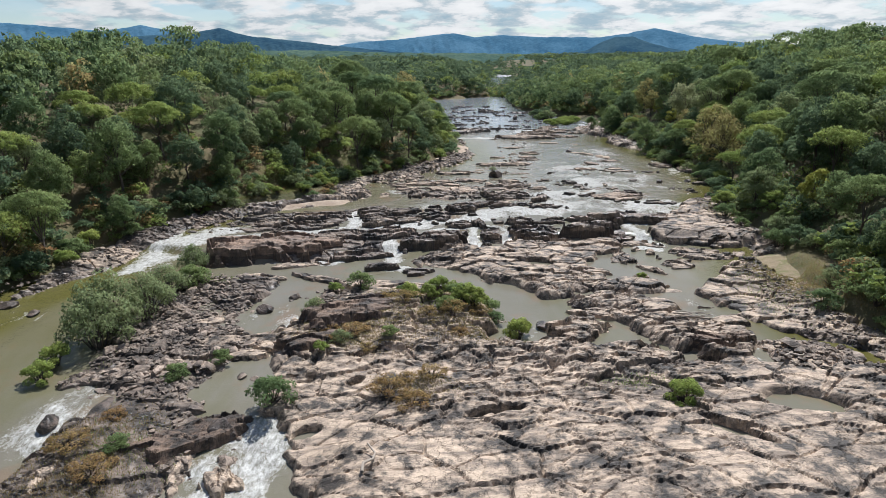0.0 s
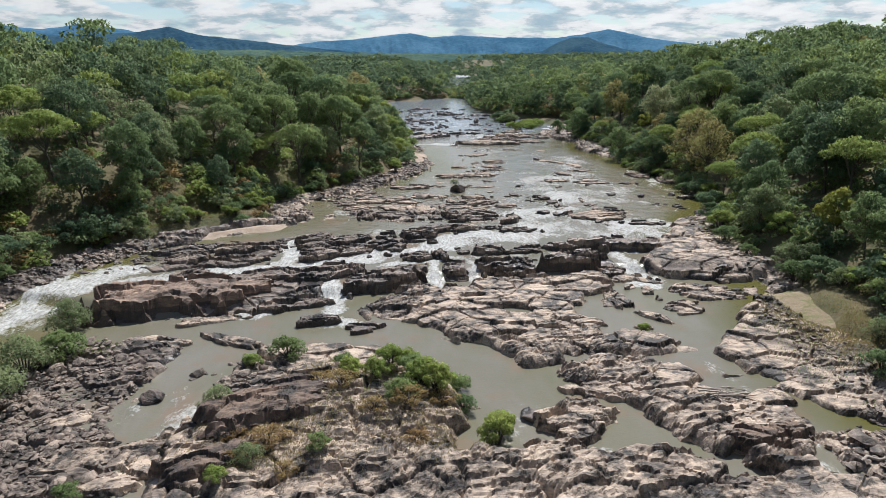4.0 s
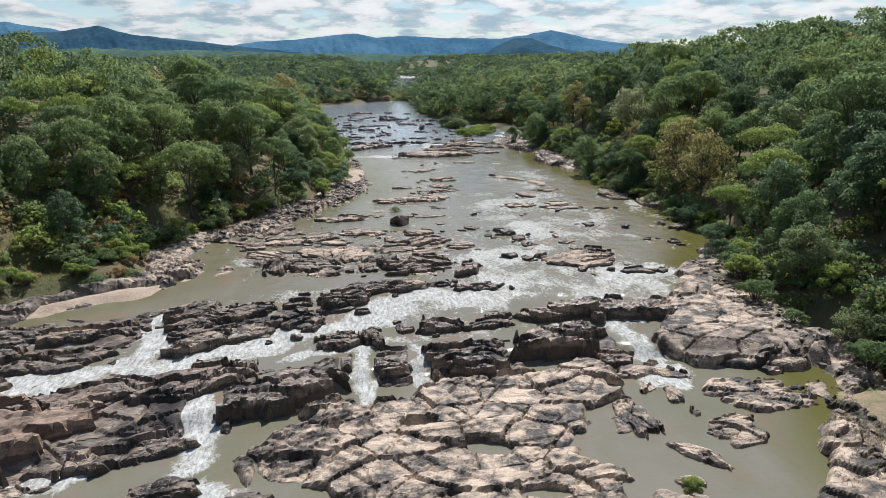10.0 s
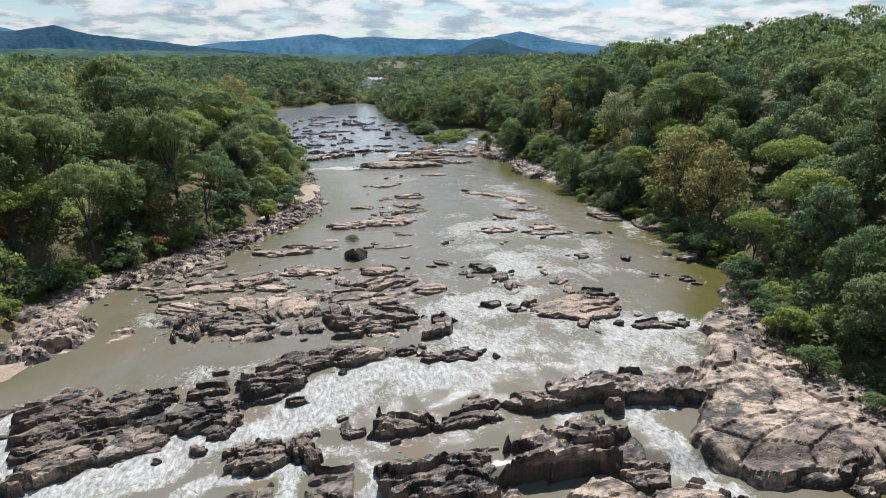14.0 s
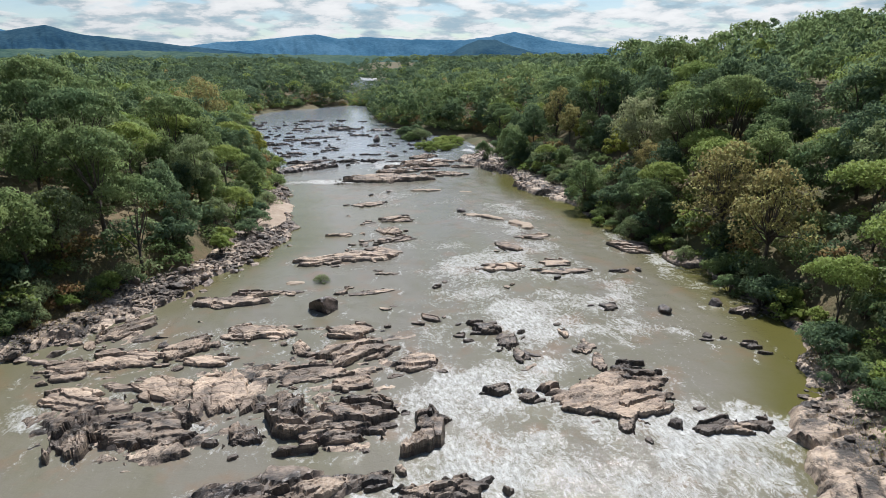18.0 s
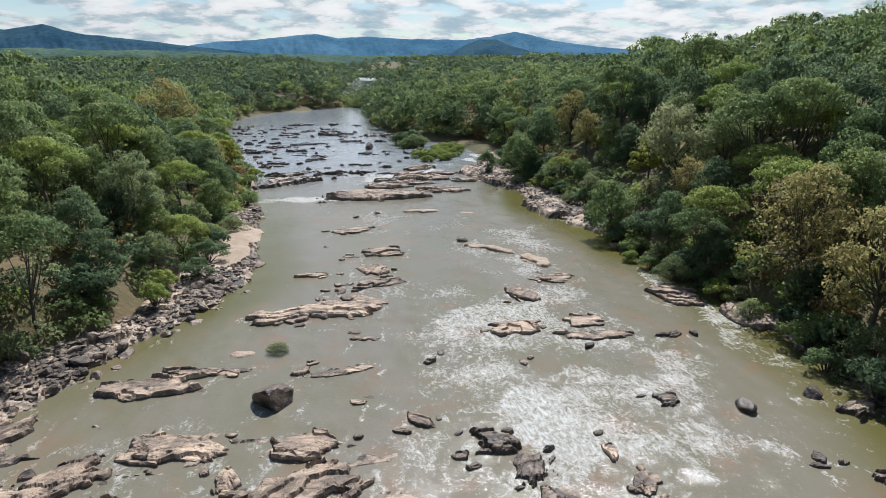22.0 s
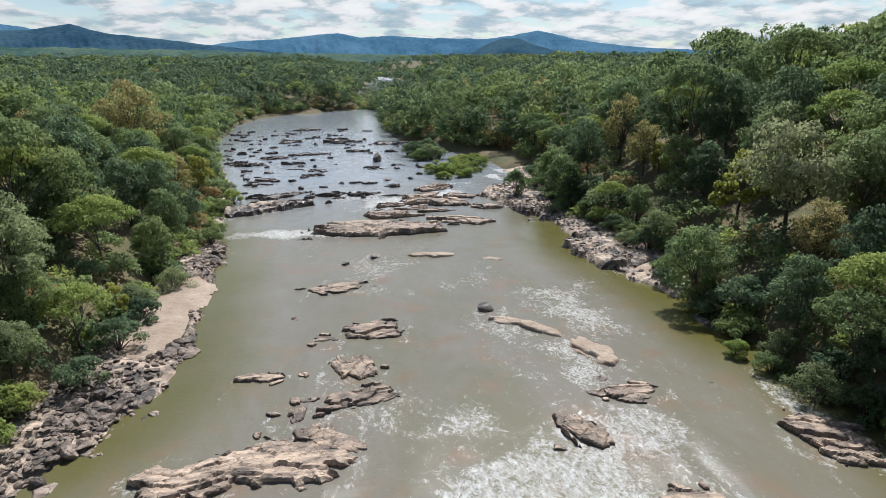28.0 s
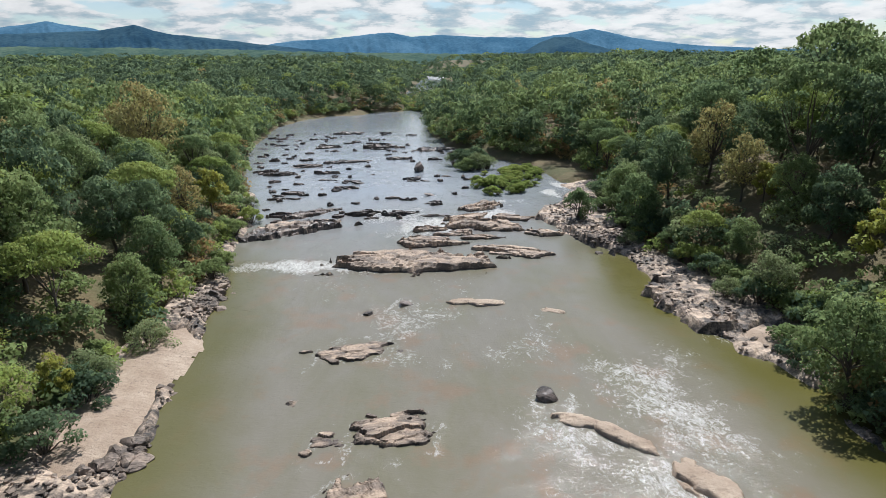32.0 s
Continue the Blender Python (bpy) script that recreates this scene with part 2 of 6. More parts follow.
def leaf_material(name, base, other, spread=0.75):
    m, t, b = material(name)
    own = wire(t, "ShaderNodeObjectInfo").outputs["Random"]
    isle = t.nodes.new("ShaderNodeNewGeometry").outputs["Random Per Island"]
    patch = ramp(t, fuzz(t, place(t), 0.11, 2), (0.36, 0), (0.64, 1))
    c = mix(t, math_node(t, "MULTIPLY_ADD", own, 0.5, math_node(t, "MULTIPLY", patch, 0.5)), base, other)
    c = wire(t, "ShaderNodeHueSaturation", in_Color=c, in_Hue=math_node(t, "MULTIPLY_ADD", isle, 0.03, 0.485),
             in_Value=math_node(t, "MULTIPLY_ADD", isle, spread, 1.05 - spread / 2)).outputs[0]
    mottle = fuzz(t, place(t), 0.9, 4, 0.7)
    c = wire(t, "ShaderNodeHueSaturation", in_Color=c, in_Value=math_node(t, "MULTIPLY_ADD", mottle, 1.2, 0.4)).outputs[0]
    skin = wire(t, "ShaderNodeBsdfDiffuse", in_Color=c)
    glow = wire(t, "ShaderNodeBsdfTranslucent", in_Color=mix(t, 0.42, c, (0.25, 0.335, 0.155)))
    both = wire(t, "ShaderNodeMixShader", i0=0.53, i1=skin.outputs[0], i2=glow.outputs[0])
    t.links.new(both.outputs[0], t.nodes["Material Output"].inputs[0])
    t.nodes.remove(b)
    return m


LEAF = {
    "dark": leaf_material("dark_green_leaves", (0.05, 0.084, 0.06), (0.13, 0.18, 0.096)),
    "mid": leaf_material("green_leaves", (0.086, 0.138, 0.072), (0.24, 0.285, 0.104)),
    "light": leaf_material("fresh_green_leaves", (0.17, 0.235, 0.062), (0.31, 0.34, 0.095)),
    "grey": leaf_material("grey_green_leaves", (0.15, 0.185, 0.095), (0.25, 0.28, 0.14)),
    "rust": leaf_material("rusty_leaves", (0.37, 0.27, 0.125), (0.28, 0.24, 0.09)),
    "yellow": leaf_material("yellow_leaves", (0.33, 0.3, 0.06), (0.25, 0.26, 0.06)),
    "pale": leaf_material("pale_blossom_and_leaves", (0.36, 0.35, 0.21), (0.28, 0.29, 0.15)),
    # far woods only: bluer and darker, with haze and cloud shade in the colour
    "plain": leaf_material("hazed_canopy_leaves", (0.05, 0.086, 0.068), (0.1, 0.138, 0.088), 0.9),
    "straw": leaf_material("dry_grass", (0.3, 0.17, 0.085), (0.27, 0.19, 0.085)),
}

BARK, t, b = material("grey_bark")
p = place(t, (1, 1, 0.3))
t.links.new(mix(t, fuzz(t, p, 6, 6), (0.045, 0.036, 0.028), (0.13, 0.105, 0.085)), b.inputs["Base Color"])
b.inputs["Roughness"].default_value = 0.9
relief(t, b, fuzz(t, p, 9, 5), 0.6, 0.05)

WATER, t, b = material("river_water")
foam = wire(t, "ShaderNodeAttribute")
foam.attribute_name = "foam"
foam = foam.outputs["Fac"]
p = place(t, (1.0, 0.42, 1.0), 6)
q = place(t)
rip = math_node(t, "ADD", math_node(t, "MULTIPLY", fuzz(t, place(t, (0.8, 1.25, 1.0), 8), 2.6, 6, 0.66, 0.6), 0.9), math_node(t, "MULTIPLY", fuzz(t, p, 0.5, 4), 0.3))
w_ = place(t, (1.0, 0.72, 1.0), 9)
broil = fuzz(t, w_, 1.15, 10, 0.68, 1.6)
curl = fuzz(t, place(t, (1.0, 0.7, 1.0), 12), 3.6, 7, 0.7, 0.9)
lace = math_node(t, "SUBTRACT", 0.1, math_node(t, "ABSOLUTE", math_node(t, "SUBTRACT", fuzz(t, place(t, (1.0, 0.8, 1.0), 12), 1.3, 7, 0.62, 2.4), 0.5)))
veil = math_node(t, "MULTIPLY_ADD", broil, 0.75, math_node(t, "MULTIPLY", curl, 0.35))
veil = math_node(t, "ADD", veil, math_node(t, "MULTIPLY_ADD", foam, 0.6, -0.54))
veil = math_node(t, "MULTIPLY_ADD", lace, 1.1, veil)
white = ramp(t, veil, (0.38, 0), (0.5, 0.45), (0.62, 1))
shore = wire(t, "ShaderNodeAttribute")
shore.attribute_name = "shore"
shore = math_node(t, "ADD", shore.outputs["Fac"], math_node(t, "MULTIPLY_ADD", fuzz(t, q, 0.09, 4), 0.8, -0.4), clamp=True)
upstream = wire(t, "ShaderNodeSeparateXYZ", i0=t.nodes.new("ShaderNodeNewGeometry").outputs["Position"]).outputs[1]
mud_and_sheen = mix(t, ramp(t, fuzz(t, p, 0.12, 6, 0.65, 0.6), (0.42, 0), (0.62, 0.8)), (0.178, 0.162, 0.126), (0.15, 0.14, 0.09))
mud_and_sheen = mix(t, ramp(t, fuzz(t, q, 0.22, 5, 0.6), (0.54, 0), (0.66, 0.7)), mud_and_sheen, (0.2, 0.142, 0.095))
# upstream, the sky's blue-grey reflection is painted into the water colour
mud_and_sheen = mix(t, ramp(t, math_node(t, "MULTIPLY", upstream, 0.002), (0.4, 0), (0.5, 1.0)), mud_and_sheen, (0.235, 0.258, 0.28))
# olive along the banks: murky shallows plus the trees' dark reflection, painted in
mud_and_sheen = mix(t, shore, mud_and_sheen, (0.098, 0.09, 0.027))
bubbles = mix(t, ramp(t, fuzz(t, p, 3.5, 6, 0.7), (0.35, 0), (0.62, 1)), (0.2, 0.196, 0.17), (0.54, 0.535, 0.5))
t.links.new(mix(t, white, mud_and_sheen, bubbles), b.inputs["Base Color"])
t.links.new(math_node(t, "MULTIPLY_ADD", white, 0.7, 0.1), b.inputs["Roughness"])
b.inputs["IOR"].default_value = 1.33
n = wire(t, "ShaderNodeBump", in_Height=math_node(t, "MULTIPLY_ADD", broil, math_node(t, "MULTIPLY", foam, 1.6), rip), in_Strength=math_node(t, "MULTIPLY_ADD", foam, 0.2, 0.2), in_Distance=0.15)
t.links.new(n.outputs[0], b.inputs["Normal"])


# backdrop hills: aerial haze is put into the base colour and a faint glow
def hazed_material(name, a, c, glow):
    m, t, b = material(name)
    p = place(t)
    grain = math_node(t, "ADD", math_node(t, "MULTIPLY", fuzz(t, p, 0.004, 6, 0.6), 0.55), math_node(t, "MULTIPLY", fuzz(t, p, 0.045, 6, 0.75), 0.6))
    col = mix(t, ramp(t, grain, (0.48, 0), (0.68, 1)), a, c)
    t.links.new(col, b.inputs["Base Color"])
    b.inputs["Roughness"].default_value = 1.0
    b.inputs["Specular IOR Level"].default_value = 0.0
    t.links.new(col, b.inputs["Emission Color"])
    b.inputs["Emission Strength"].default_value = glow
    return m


# blue, navy and green already hold the haze; navy holds cloud shade too
BLUE = hazed_material("hazed_blue_hills", (0.026, 0.07, 0.115), (0.055, 0.115, 0.17), 0.6)
NAVY = hazed_material("hazed_dark_hills", (0.014, 0.037, 0.062), (0.034, 0.068, 0.09), 0.5)
TEAL = hazed_material("hazed_green_hills", (0.028, 0.058, 0.052), (0.078, 0.112, 0.082), 0.35)


# ---- building tools ----
def mesh_np(name, verts, faces, mat, smooth=False, normals=None):
    """A mesh from arrays: verts (n, 3) and faces (m, 3 or 4)."""
    verts, faces = np.asarray(verts, np.float32), np.asarray(faces, np.int32)
    me = bpy.data.meshes.new(name)
    k = faces.shape[1]
    me.vertices.add(len(verts))
    me.vertices.foreach_set("co", verts.ravel())
    me.loops.add(faces.size)
    me.loops.foreach_set("vertex_index", faces.ravel())
    me.polygons.add(len(faces))
    me.polygons.foreach_set("loop_start", np.arange(0, faces.size, k, dtype=np.int32))
    me.polygons.foreach_set("use_smooth", np.full(len(faces), smooth))
    me.materials.append(mat)
    me.update(calc_edges=True)
    if normals is not None:
        me.normals_split_custom_set_from_vertices(normals)
    return me


def hashed(ix, iy, seed):
    n = (ix.astype(np.int64) * 374761393 + iy.astype(np.int64) * 668265263 + seed * 982451653) & 0x7FFFFFFF
    n = ((n ^ (n >> 13)) * 1274126177) & 0x7FFFFFFF
    return ((n ^ (n >> 16)) & 0xFFFFFF) / float(0xFFFFFF)


def vnoise(x, y, seed=0):
    ix, iy = np.floor(x), np.floor(y)
    fx, fy = x - ix, y - iy
    fx, fy = fx * fx * (3 - 2 * fx), fy * fy * (3 - 2 * fy)
    a, b_, c_, d = hashed(ix, iy, seed), hashed(ix + 1, iy, seed), hashed(ix, iy + 1, seed), hashed(ix + 1, iy + 1, seed)
    return (a * (1 - fx) + b_ * fx) * (1 - fy) + (c_ * (1 - fx) + d * fx) * fy


def fbm(x, y, seed=0, octaves=4, gain=0.5):
    s, a, tot = 0.0, 1.0, 0.0
    for k in range(octaves):
        s = s + a * vnoise(x * 2 ** k + 17.3 * k, y * 2 ** k - 9.1 * k, seed + k)
        tot += a
        a *= gain
    return s / tot


def cells(x, y, seed=0):
    """Nearest and second nearest distance to jittered points, the nearest one's offset and two random numbers of its own."""
    ix, iy = np.floor(x), np.floor(y)
    f1, f2 = np.full(x.shape, 9.0), np.full(x.shape, 9.0)
    ox, oy, r1, r2 = (np.zeros(x.shape) for _ in range(4))
    for dx in (-1, 0, 1):
        for dy in (-1, 0, 1):
            jx, jy = ix + dx, iy + dy
            px, py = jx + 0.1 + 0.8 * hashed(jx, jy, seed), jy + 0.1 + 0.8 * hashed(jx, jy, seed + 7)
            d = np.hypot(px - x, py - y)
            near = d < f1
            f2 = np.where(near, f1, np.minimum(f2, d))
            f1 = np.where(near, d, f1)
            ox, oy = np.where(near, x - px, ox), np.where(near, y - py, oy)
            r1, r2 = np.where(near, hashed(jx, jy, seed + 11), r1), np.where(near, hashed(jx, jy, seed + 13), r2)
    return f1, f2, ox, oy, r1, r2


def ease(v, a, b_):
    v = np.clip((v - a) / (b_ - a), 0, 1)
    return v * v * (3 - 2 * v)


def inside(poly, x, y):
    """Signed distance to a polygon's edge: positive within."""
    p = np.array(poly)
    q_ = np.roll(p, -1, 0)
    dist, hit = np.full(np.shape(x), 1e9), np.zeros(np.shape(x), bool)
    for (ax, ay), (bx, by) in zip(p, q_):
        ex, ey = bx - ax, by - ay
        k = np.clip(((x - ax) * ex + (y - ay) * ey) / (ex * ex + ey * ey), 0, 1)
        dist = np.minimum(dist, np.hypot(x - ax - k * ex, y - ay - k * ey))
        if ay != by:
            hit ^= ((ay > y) != (by > y)) & (x < ex * (y - ay) / (by - ay) + ax)
    return np.where(hit, dist, -dist)


def plates(x, y, seed=3):
    """Joint-bound plates of granite: their own random numbers, the offset from their middle and the distance to the joint."""
    wx, wy = x + 2.2 * (fbm(x * 0.16, y * 0.16, 50, 3) - 0.5), y + 2.2 * (fbm(x * 0.16, y * 0.16, 60, 3) - 0.5)
    c_, s_ = math.cos(radians(13)), math.sin(radians(13))
    u, v = c_ * wx + s_ * wy, -s_ * wx + c_ * wy
    return (u, v) + cells((u + 0.55 * v) / 4.4, v / 2.5, seed)


def broken_at(x, y):
    """How far the granite is shattered into small blocks."""
    return ease(fbm(x * 0.1, y * 0.1, 44, 3), 0.48, 0.64) * (1 - 0.9 * ease(inside(SHELVES["right"], x, y), -3, 0))


def fractures(x, y, seed=3):
    """Blocky relief of jointed granite, in metres about zero: tilted plates, open joints, broken blocks, thin curved sheets on top."""
    u, v, f1, f2, ox, oy, r1, r2 = plates(x, y, seed)
    rough = broken_at(x, y)
    h = (r1 - 0.5) * 0.44 + ox * (r2 - 0.5) * 0.4 - oy * (r1 - 0.3) * 0.42 - 0.34 * (1 - ease(f2 - f1, 0.0, 0.07))
    g1, g2, ox, oy, q1, q2 = cells((u - 0.5 * v) / 2.0, (v + 0.1 * u) / 1.0, seed + 20)
    h = h + (0.08 + 0.92 * rough) * ((q1 - 0.5) * 0.3 - oy * (q2 - 0.25) * 0.3 + ox * (q1 - 0.5) * 0.2) - (0.12 + 0.88 * rough) * 0.13 * (1 - ease(g2 - g1, 0.0, 0.09))
    g1, g2, ox, oy, q1, q2 = cells((u + 0.3 * v) / 0.95, v / 0.6, seed + 40)
    h = h + rough * ((q1 - 0.5) * 0.2 - oy * (q2 - 0.3) * 0.16)
    for turn, gap in ((-38, 3.1), (62, 4.3)):
        k = (u * math.sin(radians(turn)) + v * math.cos(radians(turn))) / gap + 0.5 * (fbm(u * 0.12, v * 0.12, 140 + turn, 2) - 0.5)
        line = np.abs(k - np.round(k)) * gap
        h = h - 0.16 * (1 - ease(line, 0.03, 0.16)) * ease(fbm(u * 0.25, v * 0.25, 150 + turn, 2), 0.45, 0.55)
    lay = fbm(x * 0.11 + 0.07 * y, y * 0.12, 90 + seed, 3) * 8 + 0.9 * r2
    h = h + 0.15 * (np.floor(lay) + ease(lay - np.floor(lay), 0.9, 1.0) - 4)
    return h + (fbm(x * 1.1, y * 1.4, 70, 4) - 0.5) * (0.08 + 0.12 * rough)


def curve_of(rows):
    ys, xs = np.array(rows, float).T
    return lambda y: np.interp(y, ys, xs)


# ---- plan: the banks, the tree lines, the water's steps (y, x) ----
left_water = curve_of([(0, -56), (40, -54), (64, -50), (76, -45), (93, -40), (100, -34), (104, -27), (107, -21.4), (110, -17.5), (112, -14.8), (115, -14.6), (118.5, -15.3), (121, -18), (127.7, -15.4), (132, -10.5), (137, -5.5), (142, -3.8), (150, 1), (155, 5), (162, 8),
                       (187, 7.5), (205, 5), (227, 4), (281, -8), (311, -13), (373, -16), (416, -8), (440, 14), (455, 36), (600, 42), (650, 45), (900, 70), (1300, 108)])
right_water = curve_of([(0, 44), (36, 44), (44, 40), (59, 36), (73, 39), (83, 44), (100, 45), (107, 46), (115, 53), (123, 56), (140, 57.5), (153, 58), (172, 56), (182, 55), (191, 52), (201, 55), (209, 54),
                        (216, 50), (228, 52), (245, 60), (275, 58), (290, 49), (313, 42), (356, 40), (440, 45), (455, 43), (600, 47), (650, 82), (900, 104), (1300, 145)])
left_trees = curve_of([(0, -60), (64, -53), (85, -48), (102, -39), (114, -27.5), (128, -20.5), (141, -10), (150, -1.8), (159, 0.5), (167, 1.4), (180, 2.2), (190, 3), (205, 3.5), (227, 2), (281, -9), (311, -14), (373, -17), (416, -10), (440, 13), (455, 44), (600, 50), (650, 43), (1300, 106)])
right_trees = curve_of([(0, 50), (36, 46), (51, 42), (59, 42), (73, 49), (81, 48.5), (88, 46.5), (95, 47), (101, 49), (112, 53), (123, 56.5), (136, 58.5), (143, 57), (150, 56), (160, 55.5), (170, 56), (175, 58.5), (179, 62), (196, 60), (203, 58), (217, 58), (246, 67), (274, 67), (284, 56), (313, 43), (356, 41), (440, 46), (455, 38), (600, 43), (650, 84), (1300, 147)])
fall_line = curve_of([(-60, 88), (-40, 84), (-26, 78), (-16, 80), (-6, 83.5), (0, 85.5), (7, 88), (16, 89), (27, 89), (34, 87), (45, 84), (60, 84)])


def level(x, y):
    """The water's height."""
    z = -0.8 + 0.8 * ease(y - fall_line(x), -0.8, 0.9) + 0.6 * ease(y - 98, -4, 7) + 0.5 * ease(y, 195, 235)
    return z - 0.9 * ease(-y, -43, -33) * ease(-x, 5, 10) + 0.8 * ease(y, 300, 900)


def land(x, y):
    """The height of banks and hills outside the channel."""
    dl, dr = left_water(y) - x, x - right_water(y)
    tl, tr = np.maximum(left_trees(y) - x, 0), np.maximum(x - right_trees(y), 0)
    wob = (fbm(x * 0.02, y * 0.02, 5, 4) - 0.5)
    hl = 1.1 * ease(dl, 0, 5) + (20 - 3 * ease(y, 150, 210) - 7.5 * ease(y, 200, 330)) * (1 - np.exp(-tl / 40))
    top = 26.5 - 15 * ease(y, 195, 330) - 6 * ease(-y, -60, 20)
    hr = 1.2 * ease(dr, 0, 5) + top * (1 - np.exp(-tr / 48))
    h = np.where(dl > dr, hl, hr)
    d = np.maximum(dl, dr)
    far = np.hypot(x, y)
    return level(x, y) + np.where(d > 0, h + wob * np.clip(d * 0.12, 0, 9), d * 0.1) + 20 * ease(far, 500, 2600) * ease(d, 0, 150)


SHELVES = {
    "main": [(-6, -25), (-8.2, 20), (-8.2, 30), (-11, 35.5), (-12.5, 38), (-13.6, 40.9), (-15, 43.4), (-15.2, 47.4), (-16.2, 49.9), (-15.3, 55.1), (-14.8, 60.8), (-14.4, 66.3), (-12.5, 69.4), (-7.5, 70), (-1.8, 68.9), (2.5, 64.1),
             (4.3, 61.3), (4.7, 55.3), (4.9, 52.2), (8.8, 52.6), (11.7, 52.4), (14.2, 50.9), (18.5, 50.7), (22.3, 48.8), (28.9, 48.1), (31.9, 49.3), (35.8, 47), (46, 44), (46, 20), (40, -30)],
    "middle": [(-4.5, 78.4), (-1.7, 82), (4.2, 84.3), (8.1, 83.8), (12, 86.7), (16.1, 86.1), (21, 86.2), (22.2, 89.2), (25.3, 87.9), (25.5, 83.4), (26.4, 80.6), (22.6, 80.5), (20, 76.2), (18.5, 74.8), (20.7, 72.5), (21.1, 69.8),
               (22, 71), (25.9, 70), (26, 67.9), (25.8, 66.3), (24.3, 65), (17.5, 65.2), (15.4, 66.6), (14.5, 65), (11.2, 64.7), (9.6, 67), (7.3, 68.8), (3.6, 71.7), (1, 73.8), (-0.9, 74.1), (-3.8, 76.3)],
    "lower": [(14.4, 62.2), (17.5, 65.4), (22.2, 65.2), (25.2, 63.2), (25.6, 59.8), (27.7, 58.4), (31.3, 58.9), (30.9, 54.2), (30.2, 51.2), (28.2, 49.6), (24.6, 49.9), (22.2, 50.9), (19.9, 54.7), (18.5, 57), (16.6, 59.5)],
    "islet": [(11.7, 57.3), (13.7, 59), (15.7, 58.3), (16, 55.4), (14.4, 53.3), (12.3, 55)],
    "strip": [(26.2, 67.8), (29.2, 66.6), (27.9, 65.3), (26.1, 65.9)],
    "strip_low": [(27.9, 61.2), (29.8, 61), (29, 58.8), (30.2, 56.5), (26.8, 58)],
    "pool_shelf": [(30.7, 80.6), (33.7, 82.9), (40.2, 81.3), (42.6, 79.6), (40.9, 77.9), (36.6, 78.5)],
    "pool_isle": [(22.6, 80.5), (26.4, 79.9), (25.7, 77), (22, 75.9)],
    "right": [(31.5, 89), (37.6, 97), (44.3, 107.4), (50, 106.6), (48, 95.4), (47, 86.4), (46, 82.5), (41.5, 82.5), (37.7, 83.4), (33, 84.8)],
    "bank_right": [(42.2, 79), (38.5, 77), (36.5, 72.8), (32, 69.6), (29.2, 66.6), (29.5, 64.3), (30.3, 62.9), (30.2, 61.6), (30.8, 59.7), (32, 57.3), (33.5, 54), (40, 50), (48, 58), (50, 79)],
    "sand_bank": [(42.5, 78), (48, 80), (50, 63), (45, 62), (41.5, 70)],
    "spit": [(-32.8, 48), (-32.2, 53.7), (-33.2, 61.5), (-31.9, 70.5), (-25.7, 73.1), (-20, 70.8), (-21.6, 62.1), (-20.5, 54.7), (-16.3, 56), (-15.4, 50.4), (-19.4, 48.2), (-21.1, 43.9),
             (-18.5, 41.3), (-17.8, 37.6), (-17.8, 33.8), (-18.8, 20), (-22, -12), (-29, -12), (-31, 20), (-30.2, 33.9), (-28.4, 38.4), (-26.7, 43.1), (-32.5, 45)],
    "east": [(28.9, 52.5), (33.8, 53.6), (38, 50), (38, 43), (32.5, 43), (29.6, 46.8)],
    "sand_left": [(7, 169.4), (6.5, 176.6), (7.6, 183.3), (5.2, 188), (2.5, 186), (1.6, 175), (2.6, 167.5), (4.6, 166)],
    "far_right": [(51, 230), (60, 236), (66, 226), (58, 206), (54, 206), (50.4, 216), (48, 224)],
    "sand_shore": [(-28, 103.4), (-24, 106), (-21.4, 106.6), (-18.9, 107.3), (-17.4, 109.6), (-17.4, 110.6), (-22, 109.2), (-28, 105.6)],
    "sand_right": [(56.8, 181), (60, 182.5), (62.5, 178), (61, 174.5), (57.8, 174.7)],
    "rock_right": [(52, 191.9), (56.6, 197), (62, 190), (62, 182), (56.6, 180), (53.7, 181.9), (51.8, 188.7)],
    "left_bank": [(-42, 100), (-33, 101), (-25, 106), (-17, 110.5), (-14.5, 112.5), (-14.8, 118.5), (-18, 121.5), (-15.5, 127), (-11, 132), (-5, 141), (0, 148), (-4, 150), (-12, 142), (-22, 129), (-32, 114), (-44, 104)],
    "dam": [(-24, 77), (-14, 78.5), (-5, 82), (2, 85), (10, 87), (18, 87.5), (28, 87.5), (33, 86), (33, 90), (28, 92), (16, 92.5), (6, 91), (-4, 89.5), (-12, 88), (-22, 86), (-27, 82)],
    "upper_dam": [(-38, 91), (-26, 88), (-16, 90), (-8, 92), (0, 96), (8, 102), (14, 106), (8, 108), (-2, 105), (-10, 104), (-20, 102), (-30, 102), (-38, 100)],
    "reef": [(-12, 113), (-2, 111), (8, 110), (14, 109), (16, 113), (20, 119), (20, 126), (12, 129), (4, 131), (-4, 135), (-9, 132), (-12, 124)],
    "far_left": [(5, 217), (11, 221), (17, 226), (12, 227), (4, 224)],
}
SHELF_TOP = dict(main=0.75, middle=0.62, right=0.95, bank_right=0.75, lower=0.7, islet=0.7, strip=0.15, strip_low=0.3, pool_shelf=0.3, pool_isle=0.3, sand_bank=0.5, spit=0.32, east=0.6, sand_left=0.2, far_right=0.8, sand_right=0.3, sand_shore=0.2, rock_right=0.75, left_bank=0.7, far_left=0.6, dam=0.1, upper_dam=-0.02, reef=-0.14)
